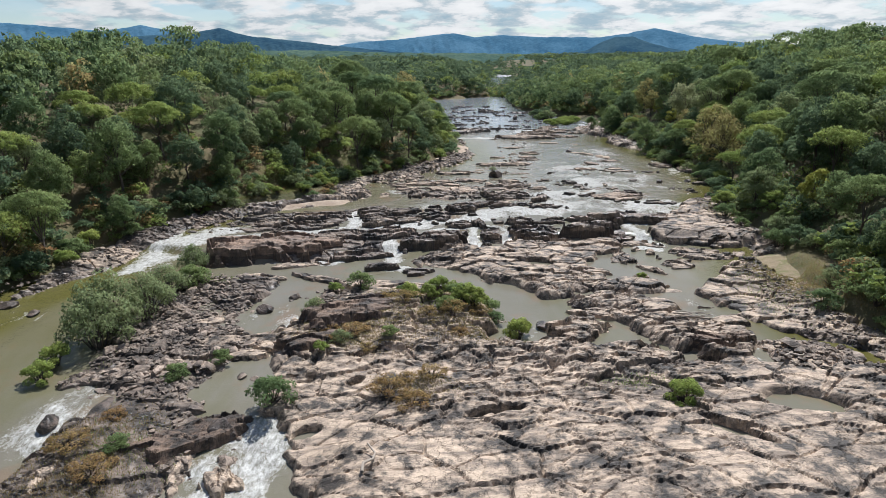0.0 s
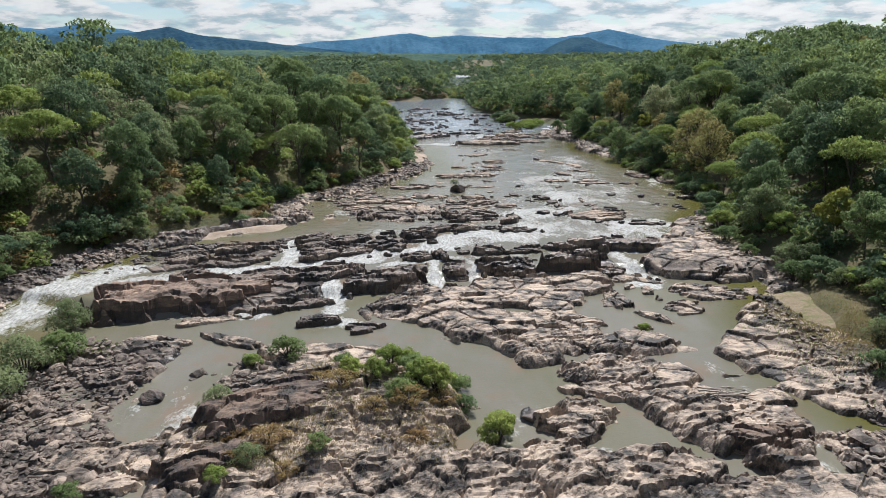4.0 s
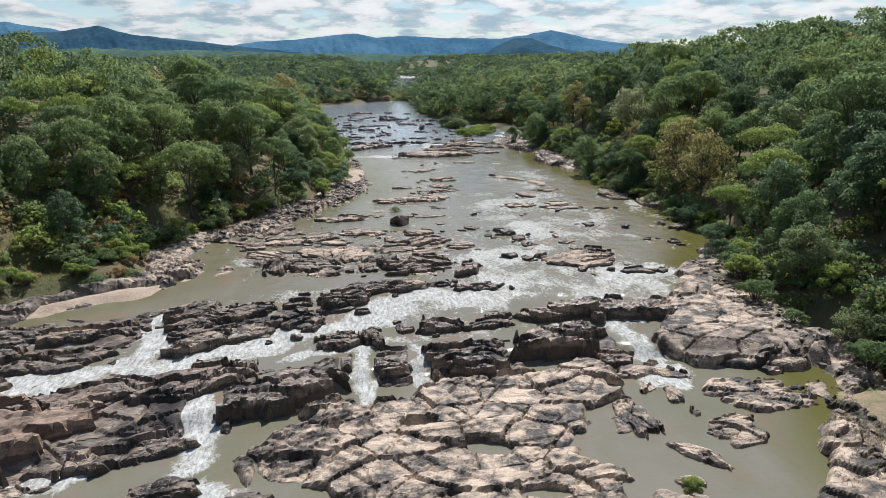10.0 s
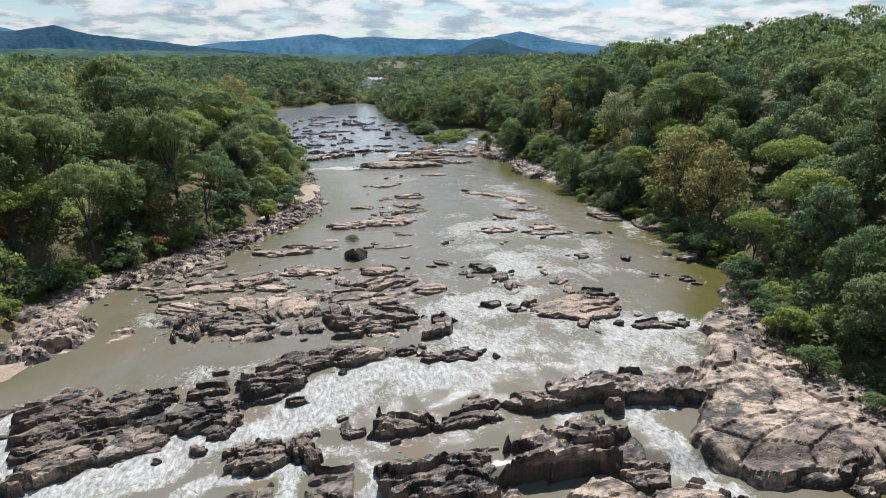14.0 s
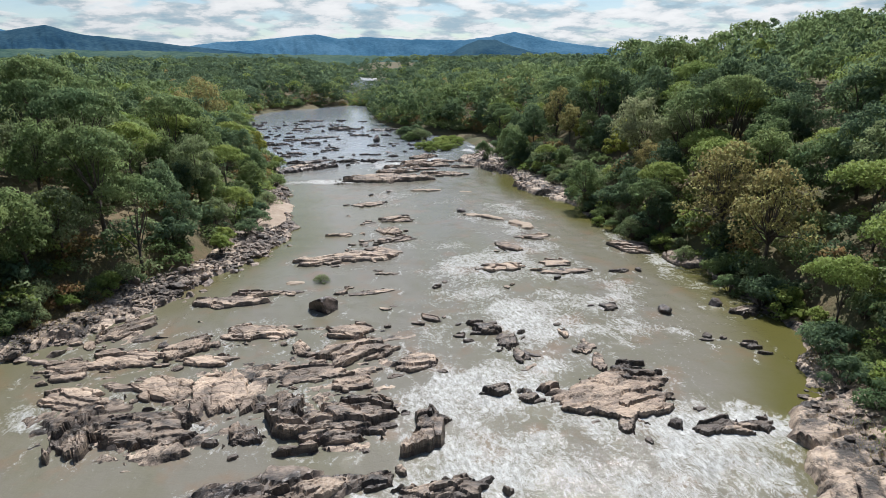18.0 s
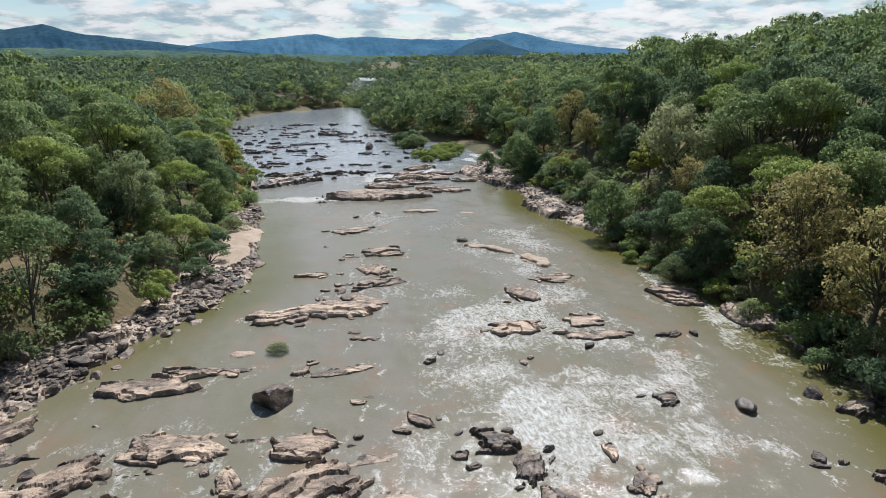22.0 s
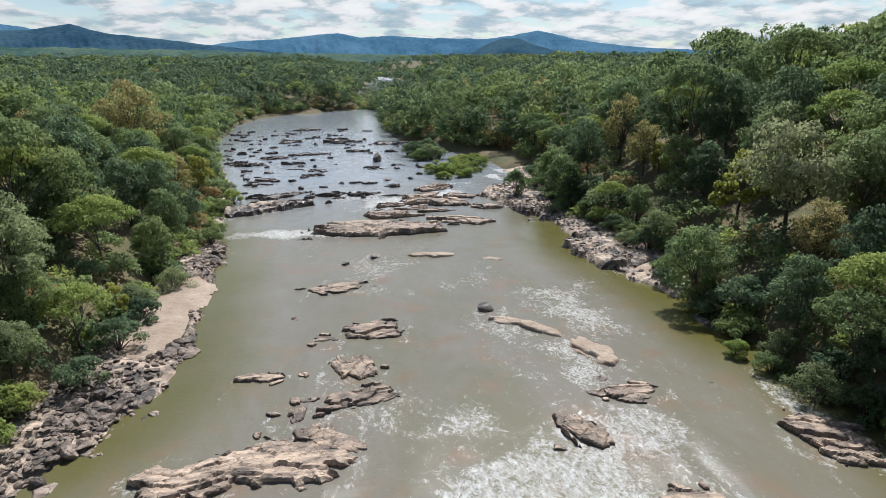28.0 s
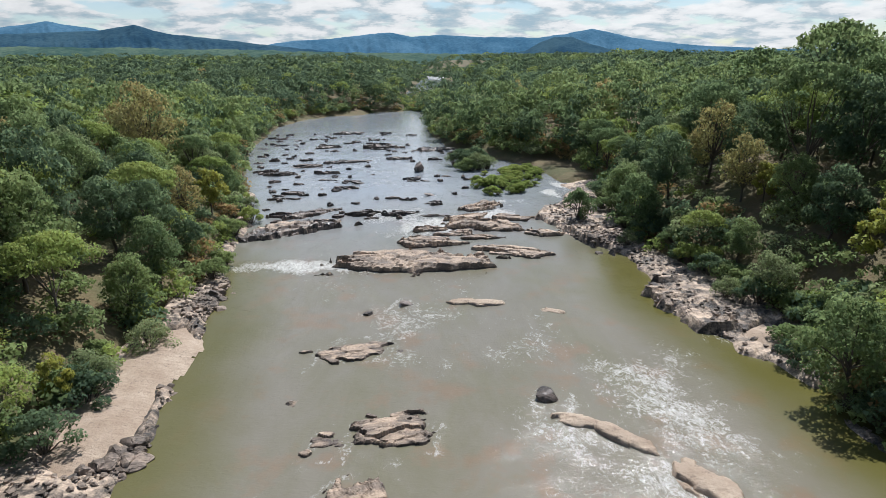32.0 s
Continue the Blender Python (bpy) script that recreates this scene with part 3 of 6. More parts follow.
CHUTES = [(-7, 82.5, 1.2, 4, 0), (4.8, 86, 1.0, 3.2, 0), (9.7, 88, 0.9, 3, 0), (29.9, 88, 1.5, 4, 0), (-15, 90, 12, 1.1, 12), (-14.4, 97, 1.2, 5, -15), (-21, 98, 1.0, 3, 0), (2, 98, 7, 1.3, 28), (-2, 92.5, 6, 1.2, 20)]
POOLS = [(12.5, 53.5, 1.5, 0.8, 0), (28.2, 41.4, 2.8, 1.5, -15), (19.2, 41, 1.3, 0.5, -50), (21, 37.6, 2.6, 0.6, -45), (4.1, 40, 2.0, 0.5, 10), (-10.1, 38.3, 0.9, 0.5, 20), (-7.3, 44.3, 0.8, 0.5, 30), (13.5, 45.3, 1.0, 0.35, 40),
         (12.9, 76.7, 1.4, 0.7, -20), (15.5, 71.3, 1.4, 0.6, -10), (11, 69.7, 1.6, 0.6, 10), (8.5, 79.7, 1.2, 0.6, 0), (33.5, 37.5, 2, 0.8, -20)]


RUNS = [  # the white channels through the cascade: points, half width
    ([(-37, 84), (-33.5, 86.9), (-29.5, 89.4), (-24.6, 90.8), (-19.2, 91.2), (-14, 91.2), (-9.4, 91.9), (-4.2, 93.3), (1.8, 97), (7.1, 100.5), (11, 103)], 1.2),
    ([(-14.5, 101.3), (-13.7, 97.1), (-13.9, 92)], 1.0), ([(-7.4, 87), (-7.7, 83.8), (-6, 78.9), (-7.1, 76.5)], 1.0), ([(29.4, 93.5), (29.4, 89.5), (28.9, 86)], 1.1), ([(4.9, 91.5), (4.8, 84.5)], 0.9), ([(9.8, 92), (9.7, 86)], 0.8)]


def off_line(pts, x, y):
    """The distance to a line through points."""
    d = np.full(np.shape(x), 1e9)
    for (ax, ay), (bx, by_) in zip(pts, pts[1:]):
        ex, ey = bx - ax, by_ - ay
        k = np.clip(((x - ax) * ex + (y - ay) * ey) / (ex * ex + ey * ey + 1e-6), 0, 1)
        d = np.minimum(d, np.hypot(x - ax - k * ex, y - ay - k * ey))
    return d


def sandy(x, y):
    return np.maximum.reduce([inside(SHELVES[k], x, y) for k in ("sand_left", "sand_right", "sand_shore", "sand_bank")])


def rock_height(x, y):
    """Bedrock: the shelves, their joints, the pools in them and the bed between them."""
    w = level(x, y)
    wob = (fbm(x * 0.5, y * 0.5, 31, 4) - 0.5) * 1.6 + (plates(x, y)[6] - 0.5) * 1.3
    rise = np.full(np.shape(x), -0.75) + (fbm(x * 0.3, y * 0.5, 41, 3) - 0.5) * 0.5
    for name, poly in SHELVES.items():
        d = inside(poly, x, y) + wob * (0.25 if "sand" in name else 1.0)
        rise = np.maximum(rise, -0.75 + (0.75 + SHELF_TOP[name]) * ease(d, -0.6, 0.7))
    for px, py, a, b_, ang in POOLS + CHUTES:
        c_, s_ = math.cos(radians(ang)), math.sin(radians(ang))
        u, v = ((x - px) * c_ + (y - py) * s_) / a, (-(x - px) * s_ + (y - py) * c_) / b_
        rise = rise - 1.5 * ease(-np.hypot(u, v) - wob * 0.15, -1.3, -0.7)
    for pts, wide in RUNS:
        rise = rise - 1.6 * ease(-off_line(pts, x, y) / wide - wob * 0.2, -1.35, -0.75)
    rise = rise + 1.2 * np.exp(-(((x + 3) / 8.5) ** 2 + ((y - 57) / 6.5) ** 2)) + 0.6 * np.exp(-(((x + 24) / 5) ** 2 + ((y - 37) / 5) ** 2))
    calm = sandy(x, y)
    return w + rise + fractures(x, y) * (1 - 0.85 * ease(calm, -1, 1)) * (1 - 0.42 * ease(-y, -48, -38)) * (1 - 0.35 * ease(inside(SHELVES["right"], x, y), -3, 0))


def patches(count, faces):
    """For each vertex the lowest vertex of the connected patch that it belongs to."""
    low = np.arange(count)
    while True:
        least = low[faces].min(1)
        old = low.copy()
        np.minimum.at(low, faces.ravel(), np.repeat(least, faces.shape[1]))
        low = low[low]
        if (low == old).all():
            return low


def islands(name, verts, faces, mat, label, isle_label):
    """Bedrock as objects: the wide shelves are setting, each small shelf that stands alone in the water is a rock of its own."""
    low = patches(len(verts), faces)[faces[:, 0]]
    for root, count in zip(*np.unique(low, return_counts=True)):
        if count < 30:
            continue
        own, back = np.unique(faces[low == root], return_inverse=True)
        v = verts[own]
        wide = count > 6000
        base = np.zeros(3) if wide else v.mean(0)
        ob = new(name if wide else "rock_shelf", mesh_np(name, v - base, back.reshape(-1, faces.shape[1]), mat))
        ob.location = base
        ob.data.attributes.new("broken", "FLOAT", "POINT").data.foreach_set("value", broken_at(v[:, 0], v[:, 1]).astype(np.float32))
        if wide:
            tagged(ob, label, "bedrock", kind="structure")
        else:
            tagged(ob, isle_label, "rock", "rock shelves in the river")


def sheet(name, xs, ys, height, mat, keep=None, smooth=True, arrays=False):
    """A height field over the grid xs, ys, with only those faces for which keep holds."""
    gx, gy = np.meshgrid(xs, ys)
    gz = height(gx, gy)
    nx = len(xs)
    i, j = np.meshgrid(np.arange(nx - 1), np.arange(len(ys) - 1))
    a = (j * nx + i).ravel()
    faces = np.stack([a, a + 1, a + 1 + nx, a + nx], 1)
    verts = np.stack([gx.ravel(), gy.ravel(), gz.ravel()], 1)
    if keep is not None:
        ok = keep(gx, gy, gz).ravel()
        faces = faces[ok[faces].any(1)]
        used = np.zeros(len(verts), bool)
        used[faces.ravel()] = True
        remap = np.cumsum(used) - 1
        verts, faces = verts[used], remap[faces]
    if arrays:
        return verts, faces
    return new(name, mesh_np(name, verts, faces, mat, smooth)), verts


# ---- ground, bedrock, water ----
steps = lambda a, b_, d0, d1: np.cumsum(np.concatenate([[a], np.linspace(d0, d1, int(2 * (b_ - a) / (d0 + d1)))]))
gx = np.concatenate([-steps(75, 4300, 3.5, 190)[::-1], np.arange(-74, 86, 1.6), steps(87, 4300, 3.5, 190)])
gy = np.concatenate([-steps(30, 1500, 8, 200)[::-1], np.arange(-28, 330, 1.8), steps(332, 4400, 3, 120)])


def grassy(x, y):
    """How far a bank is earth and grass instead of rock."""
    wob = (fbm(x * 0.25, y * 0.25, 66, 3) - 0.5) * 4
    right = ease(x - right_water(y) + wob, 5.0, 7.5) * ease(y, 48, 54) * (1 - ease(y, 80, 84))
    left = ease(left_water(y) - x + wob, 5.5, 8.0) * ease(y, 97, 102) * (1 - ease(y, 134, 142))
    return np.maximum(right, left)


def ground_height(x, y):
    h = land(x, y)
    d = np.maximum(left_water(y) - x, x - right_water(y))
    return np.where(d < 0, level(x, y) - np.where(y < 260, 1.7, 0.8), h + 0.7 * grassy(x, y) - 1.3 * ease(-np.maximum(left_trees(y) - x, x - right_trees(y)), -4, -1) * (y < 252) * (1 - 0.85 * grassy(x, y)))


ground, _ = sheet("ground", gx, gy, ground_height, SOIL)
tagged(ground, "wooded valley floor and hillsides of brown soil and low grass", "ground", kind="structure")

by = np.concatenate([np.arange(-33, 23.8, 0.5), np.arange(24, 88, 0.15), steps(88, 250, 0.16, 0.6)])


def bed(x, y):
    h = rock_height(x, y)
    d = np.maximum(left_water(y) - x, x - right_water(y))
    back = np.maximum(left_trees(y) - x, x - right_trees(y))
    bank = level(x, y) + 0.35 + fractures(x, y, 9) * (0.9 - 0.4 * ease(y, 110, 160)) + ease(d, 0, 5) * 0.7
    rim = d + (fbm(x * 0.2, y * 0.2, 77, 3) - 0.5) * 4
    h = np.maximum(h, np.where(d > -2.5, level(x, y) - 0.6 + (bank - level(x, y) + 0.6) * ease(rim, -1.2, 0.8), -9))
    h = h - 1.3 * ease(sandy(x, y), -0.6, 0.8)
    return h - 3.0 * grassy(x, y) - 2.4 * ease(back + (fbm(x * 0.3, y * 0.3, 78, 3) - 0.5) * 3, 0.2, 3.5)


def bed_keep(x, y, z):
    back = np.maximum(left_trees(y) - x, x - right_trees(y))
    return (z > level(x, y) - 0.35) & (back < 3)


def wet_part(x, y):
    return ((y > fall_line(x) - 1.6) & (y < 109) & (x < 31)) | ((x < -18.5) & (y > 26) & (y < 76))


islands("bedrock", *sheet("bedrock", np.arange(-58, 70, 0.17), by, bed, ROCK, lambda x, y, z: bed_keep(x, y, z) & ~wet_part(x, y), arrays=True), ROCK,
        "pale pinkish granite river bed, cracked into blocks, with shallow pools", "low pale granite shelf standing alone in the river")
islands("ledge_bedrock", *sheet("ledge_bedrock", np.arange(-50, 34, 0.2), by[(by > 24) & (by < 111)], bed, WET, lambda x, y, z: bed_keep(x, y, z) & wet_part(x, y), arrays=True), WET,
        "dark water-worn bedrock of the cascade", "dark water-worn rock shelf in the cascade")


def sand_height(x, y):
    h = level(x, y) + 0.55 * ease(sandy(x, y), -1.5, 2.5) - 0.1
    return h + 0.35 * ease(np.maximum(left_water(y) - x, x - right_water(y)), -2, 6) + (fbm(x * 0.6, y * 0.6, 15, 3) - 0.5) * 0.2


for rim_x, rim_y in ((-3, 162), (50, 162), (-29, 100), (36, 58)):
    earthen = rim_x == 36
    bank, _ = sheet("earth_bank" if earthen else "sandbank", np.arange(rim_x, rim_x + 15, 0.3), np.arange(rim_y, rim_y + 38, 0.3), sand_height, EARTH if earthen else SAND,
                    lambda x, y, z: sandy(x, y) + (fbm(x * 0.5, y * 0.5, 14, 3) - 0.5) * 2 > -0.6)
    tagged(bank, "bare tan earth bank with thin grass" if earthen else "smooth pale sand bank beside the river", "bank" if earthen else "sandbank", kind="structure")

# ---- where the rocks lie: x, y, length, width, height, turn ----
CASCADE = [
    (-11.1, 80, 7.2, 3, 1.3, 17), (-16.1, 86.6, 9.1, 4, 1.5, 10), (-8.7, 87.6, 7.7, 4, 1.6, 25),
    (-2, 85.5, 9.2, 4, 1.9, 7), (7.3, 88.2, 2.7, 2.6, 1.7, 8), (14.2, 88.9, 6.4, 5, 2.2, 6), (22.4, 90.3, 9.3, 4.5, 2, 5),
    (27.1, 87.5, 3.1, 2.5, 1.2, -4), (23.4, 95.8, 4.9, 2.5, 1.2, -4), (31.6, 95.7, 11.7, 4.5, 1.8, -4), (-7.9, 75.3, 3.6, 2.5, 0.8, 7),
    (-3.2, 73.5, 3.7, 2.5, 0.6, 21), (40.1, 86, 4.6, 5, 1.5, -54),]
LEDGE_A = [
    (-10.9, 100.9, 5.7, 5, 1.3, 28), (-7.2, 100.6, 5.6, 2.6, 1.1, 25), (-2.3, 99.1, 4.7, 3.5, 1, 11), (-1.3, 102.4, 3.7, 2.5, 0.9, 15),
    (3.5, 102, 5, 3, 1.2, 14), (4.7, 104.3, 6.9, 2, 0.9, 12), (2.9, 100.5, 4.5, 1.5, 0.7, 18), (10.7, 105.3, 4.6, 2.2, 0.9, 14),
    (14.3, 105.6, 1.9, 1.5, 0.6, 4), (18.3, 104, 5.8, 1.8, 0.7, 3), (-0.6, 97.8, 3.5, 3, 0.8, 25),
    (-10.5, 95, 4.2, 4, 1, 25), (-5.2, 96.3, 4.7, 2, 0.8, 24), (2.8, 93.7, 3.2, 3, 1, 16), (5.6, 93.4, 1.8, 3, 1.2, 8),]
LEDGE_B = [
    (8.7, 95.4, 1.3, 2, 0.5, 4), (12.5, 95.2, 4.6, 3, 1.1, -10), (17.5, 95.3, 5.4, 2.5, 0.9, 10), (-9.7, 96.9, 5.5, 3, 0.8, 11),
    (-6.5, 102.6, 4, 2, 0.6, 0),]
LEDGE_C = [
    (-27.8, 95.5, 5, 4, 1.1, 18), (-22, 93.3, 8.4, 3, 1, 10), (-19.9, 98.7, 8.4, 3, 1, 9),
    (-28.4, 99.2, 7.6, 5, 0.6, 6), (-11.2, 99.1, 4.8, 3, 1, 20), (-9.8, 94.9, 5.6, 2.8, 1, 18), (-7.9, 100.7, 4.7, 3, 0.9, 16),
    (3, 93.3, 3.5, 2.5, 0.7, 19), (6.1, 93, 1.1, 2, 0.8, 41), (-25.5, 89.1, 3.4, 3, 0.7, 42),]
MIDRIVER_A = [
    (-5.4, 114.5, 2.6, 5, 0.9, 17), (-0.4, 114.5, 6.4, 5, 0.8, -6), (5.9, 112.2, 2.3, 2.5, 0.6, 1), (8.6, 115.1, 2.2, 3, 0.9, -9),
    (11.1, 112.2, 7, 3, 1.1, -12), (11.8, 110.6, 5.4, 3, 0.7, -7), (14.4, 113.5, 3.7, 3, 0.8, -11), (18.4, 109.6, 3.1, 5, 2, -17),
    (24.4, 114, 2.9, 1.5, 0.5, 1), (26.6, 112.4, 1.5, 1.5, 0.4, 8), (32.3, 112, 8.5, 6, 0.8, 9), (36.1, 114.4, 3.5, 3, 0.6, -8),
    (34.6, 109.5, 3.6, 3, 0.7, 11), (31.8, 107.5, 1.5, 2, 0.5, -23), (37.8, 106.3, 3.4, 2, 0.6, 11), (39.7, 105.7, 3.5, 1.5, 0.6, -4),]
MIDRIVER_B = [
    (26.6, 125.1, 3, 2.5, 0.6, -27), (28.2, 122.2, 2.9, 3, 0.4, -33), (28.4, 119.3, 1.5, 2, 0.4, 5), (24, 124.4, 1.3, 1, 0.4, -8),
    (33.7, 122.8, 1.1, 2, 0.4, -13), (34.4, 119.4, 1.6, 2, 0.4, -20), (34.2, 116.9, 1.1, 3, 0.4, -21), (15, 123.2, 6.8, 4, 1, 26),
    (14.5, 127.8, 4.1, 3, 0.7, -20), (10.3, 120.2, 4.9, 4, 0.6, 1), (13.9, 118, 3.2, 3, 0.6, 0), (19.4, 119.7, 3.6, 3, 0.6, 23),
    (9.6, 125, 1.7, 2, 0.5, 22), (22.2, 129, 2.1, 1.2, 0.4, -40), (25.8, 138.9, 0.7, 1, 0.4, -13), (32.2, 135.6, 0.8, 1, 0.4, -13),]
MIDRIVER_C = [
    (-0.2, 127.3, 4.8, 3.5, 0.7, 39), (5.8, 128.9, 6.3, 3, 0.7, -22), (-6.5, 132.9, 5.1, 4, 0.8, 47), (-5.6, 126.1, 5.4, 5, 0.7, -4),
    (-9, 124.8, 4, 4, 0.6, 11), (1.6, 124.3, 4.3, 2, 0.5, -7), (-0.4, 120.2, 3.7, 5, 0.6, 60), (3.9, 118.1, 4.4, 7, 0.8, 5),
    (-6.9, 119.8, 4.9, 3.5, 0.6, -13), (-3.6, 121, 1.7, 1.2, 0.3, 0), (-8.8, 129.5, 1, 2, 0.4, 27), (2.3, 137.8, 7.5, 3, 0.9, -2),
    (6.5, 139.7, 6.9, 1.5, 0.5, -9), (17, 137.4, 6.7, 1.5, 0.5, 1),]
MIDRIVER_D = [
    (34, 142.4, 4.7, 3, 0.6, -8), (40.7, 139.1, 6.7, 2, 0.6, -5), (40.8, 142.4, 3.7, 2.5, 0.4, -13), (43, 154.8, 5.5, 1.5, 0.3, -5),
    (53.6, 123.3, 3, 2, 0.6, 12), (57.5, 139.6, 4.6, 6, 1.8, 0), (47.1, 137.6, 2.2, 1.2, 0.3, -3), (40.8, 127.7, 1.6, 1.5, 0.3, -3),
    (48.8, 116.5, 1.8, 1.5, 0.5, -13), (46.4, 119.3, 0.9, 1, 0.3, 1), (20.2, 152.5, 4.9, 2, 0.3, 145), (19.7, 143.2, 2.9, 1.5, 0.3, -6),
    (19.1, 133, 1.2, 1, 0.3, -32),]
UPRIVER_A = [
    (11.5, 149.9, 5.3, 4, 0.7, 12), (17.3, 150.1, 8.8, 5, 0.7, -11), (20, 153, 2.4, 3, 0.5, -3), (22.4, 157.5, 5.1, 3, 0.5, 8),
    (22.4, 162.6, 3.6, 4, 0.5, 13), (24.5, 169.4, 4.6, 4, 0.6, 8), (19.7, 168.9, 2.1, 2, 0.4, 24), (15.3, 162.1, 3.9, 1.5, 0.35, 4),
    (21, 181.4, 6.6, 3, 0.4, 6), (37.5, 150.6, 2.8, 4, 0.6, 18), 
    (42.7, 154, 2.7, 2.5, 0.5, -9), (53.3, 147.4, 4.9, 4, 0.8, -26), (53.3, 144.9, 3.3, 2.5, 0.6, -21), (18.3, 156, 1.4, 2, 0.35, -5),]
UPRIVER_B = [
    (27.5, 205.5, 17, 8, 1, -4), (30, 213.5, 8.5, 4, 0.8, -3), (41.5, 208, 9, 4.5, 0.6, -14), (39.7, 221, 10.7, 5, 0.8, -7),
    (30.7, 219.7, 4.2, 3, 0.6, 15), (11.7, 221.2, 15, 4, 1.1, 25), (12.3, 231.3, 10.7, 3, 0.6, 38), (20.5, 230.4, 4.8, 3, 0.6, 17),
    (1.2, 269.4, 5.7, 3, 0.7, 0), (5.7, 279.4, 8.2, 3, 0.6, 10), (15.3, 285.4, 9.9, 3, 0.6, 13), (23.1, 312.2, 7.4, 6, 1.5, 21),
    (7.7, 314.4, 8.9, 4, 0.7, 16), (28.4, 289.1, 5.3, 3, 0.6, 13), (11.9, 350, 9.9, 5, 0.8, 12), (39.4, 305, 10.3, 4, 0.6, 26),]
POOL_ROCKS = [
    (29.3, 85.1, 5.8, 3, 0.5, -6), (29.1, 81.1, 1.6, 2, 0.5, 2), (24.8, 78.4, 2.8, 4, 0.6, -5), (35.8, 80.2, 7.3, 5, 0.6, -13),
    (41.1, 79.6, 2.6, 3, 0.5, -32), (31.1, 75.9, 3.9, 3.5, 0.5, 6), (26.9, 73.3, 3.9, 1.2, 0.4, -50), (29.5, 78.4, 0.7, 1, 0.4, 6),
    (27.8, 82.2, 1.2, 1.5, 0.4, -66), (24.7, 71.2, 1.7, 1.5, 0.6, -44), (20.4, 72.5, 1.2, 1.5, 0.4, -26), (39.3, 83.3, 1.5, 1.2, 0.5, 0),]
SPIT_SLABS = [
    (-20, 53.8, 7.7, 3, 0.6, 11), (-18, 50.5, 4, 2.5, 0.5, 12), (13.7, 54.5, 5.3, 3.5, 1, 10), (-19.2, 76.6, 5.9, 2, 0.5, 10),
    (-22.3, 71.4, 4.4, 2, 0.5, -7), (-24.9, 58.4, 3.9, 2, 0.5, 16), (16.5, 59.5, 4.9, 3, 0.7, -29), (25.7, 55.4, 6.3, 4, 0.9, -27),
    (23.1, 45.4, 5.3, 4, 1.3, -17), (-22.5, 49.3, 4.4, 2.5, 0.9, 6), (-26.9, 34, 2.5, 3, 0.9, 27), (-14.8, 33.7, 2.2, 3, 1, 39),
    (-16, 71.5, 7.9, 2, 0.5, -34),]
BOULDERS = [
    (12.2, 134, 2.8, 3.4, 2.3, 0), (45.6, 125.5, 1.3, 1.8, 1, -7), (51.9, 125.9, 1.4, 1.8, 1, -8), (50.9, 110.3, 1, 1.5, 0.8, 0),
    (-2.3, 128.2, 0.7, 1.2, 0.5, 4), (-7.7, 135.1, 0.9, 1.2, 0.7, -13), (40.4, 139.3, 0.8, 1.2, 0.6, 14), (1.7, 148, 1.1, 1.2, 0.6, -3),]
BOULDERS2 = [
    (36.1, 172.8, 1.8, 1.8, 0.9, -16), (26.3, 192, 1.3, 1.4, 0.5, 7), (22.4, 190, 1, 1, 0.4, 2), (32.2, 271.1, 2.3, 4, 3.2, -8),
    (31.1, 260.5, 2.8, 3, 0.8, 6), (54.4, 182.1, 0.4, 1, 0.5, -6), (32.7, 243.5, 2.1, 2, 0.5, 21), (19.3, 257.3, 4.1, 2, 0.5, 10),]
BOULDERS3 = [
    (10, 56.3, 1.6, 1.6, 1, 9), (-19.3, 61.1, 1.8, 1.6, 1.2, 14), (-30.1, 40, 1.2, 1.8, 1.1, 10), (-16.4, 38.7, 1.8, 2.2, 1.6, 11),
    (-23, 47.6, 2.3, 2, 1.4, -1), (-44.8, 60.9, 1.3, 1.5, 0.6, 19), (-48.9, 63.3, 2.1, 2.2, 0.8, 8), (-27.1, 41.1, 4.9, 1.5, 0.6, 103),
    (52, 72.1, 1.4, 1.5, 0.8, -2),]


FOAM = [  # x, y, half width, half length, turn, strength
    (-40.5, 78, 3.2, 9, 0, 1.1), (-37.5, 88, 3.5, 7, -20, 1.1), (-42, 88, 3.2, 13, 14, 1.2), (-24, 88, 10, 2.0, 8, 1.1), (-12, 90.5, 7, 1.8, 25, 1.2), (-14.4, 97, 1.6, 4, 20, 1.3), (-21, 98, 2, 2, 0, 1.0), (-6.9, 80, 1.6, 4, 0, 1.4), (-5.5, 74.5, 2.6, 1.5, 0, 1.3),
    (4.8, 85.6, 1.4, 2.2, 0, 1.6), (9.6, 87.6, 1.2, 1.8, 0, 1.5), (29.8, 88, 1.6, 4, 10, 1.5), (30, 84.5, 3.5, 1.8, 0, 1.0), (5, 98, 8, 3.5, 25, 1.1), (20, 101.5, 12, 3, 0, 0.84), (33, 104, 13, 10, 0, 0.66), (-14, 88, 14, 2.2, 12, 0.9), (-4, 105, 10, 2, 12, 0.6)]
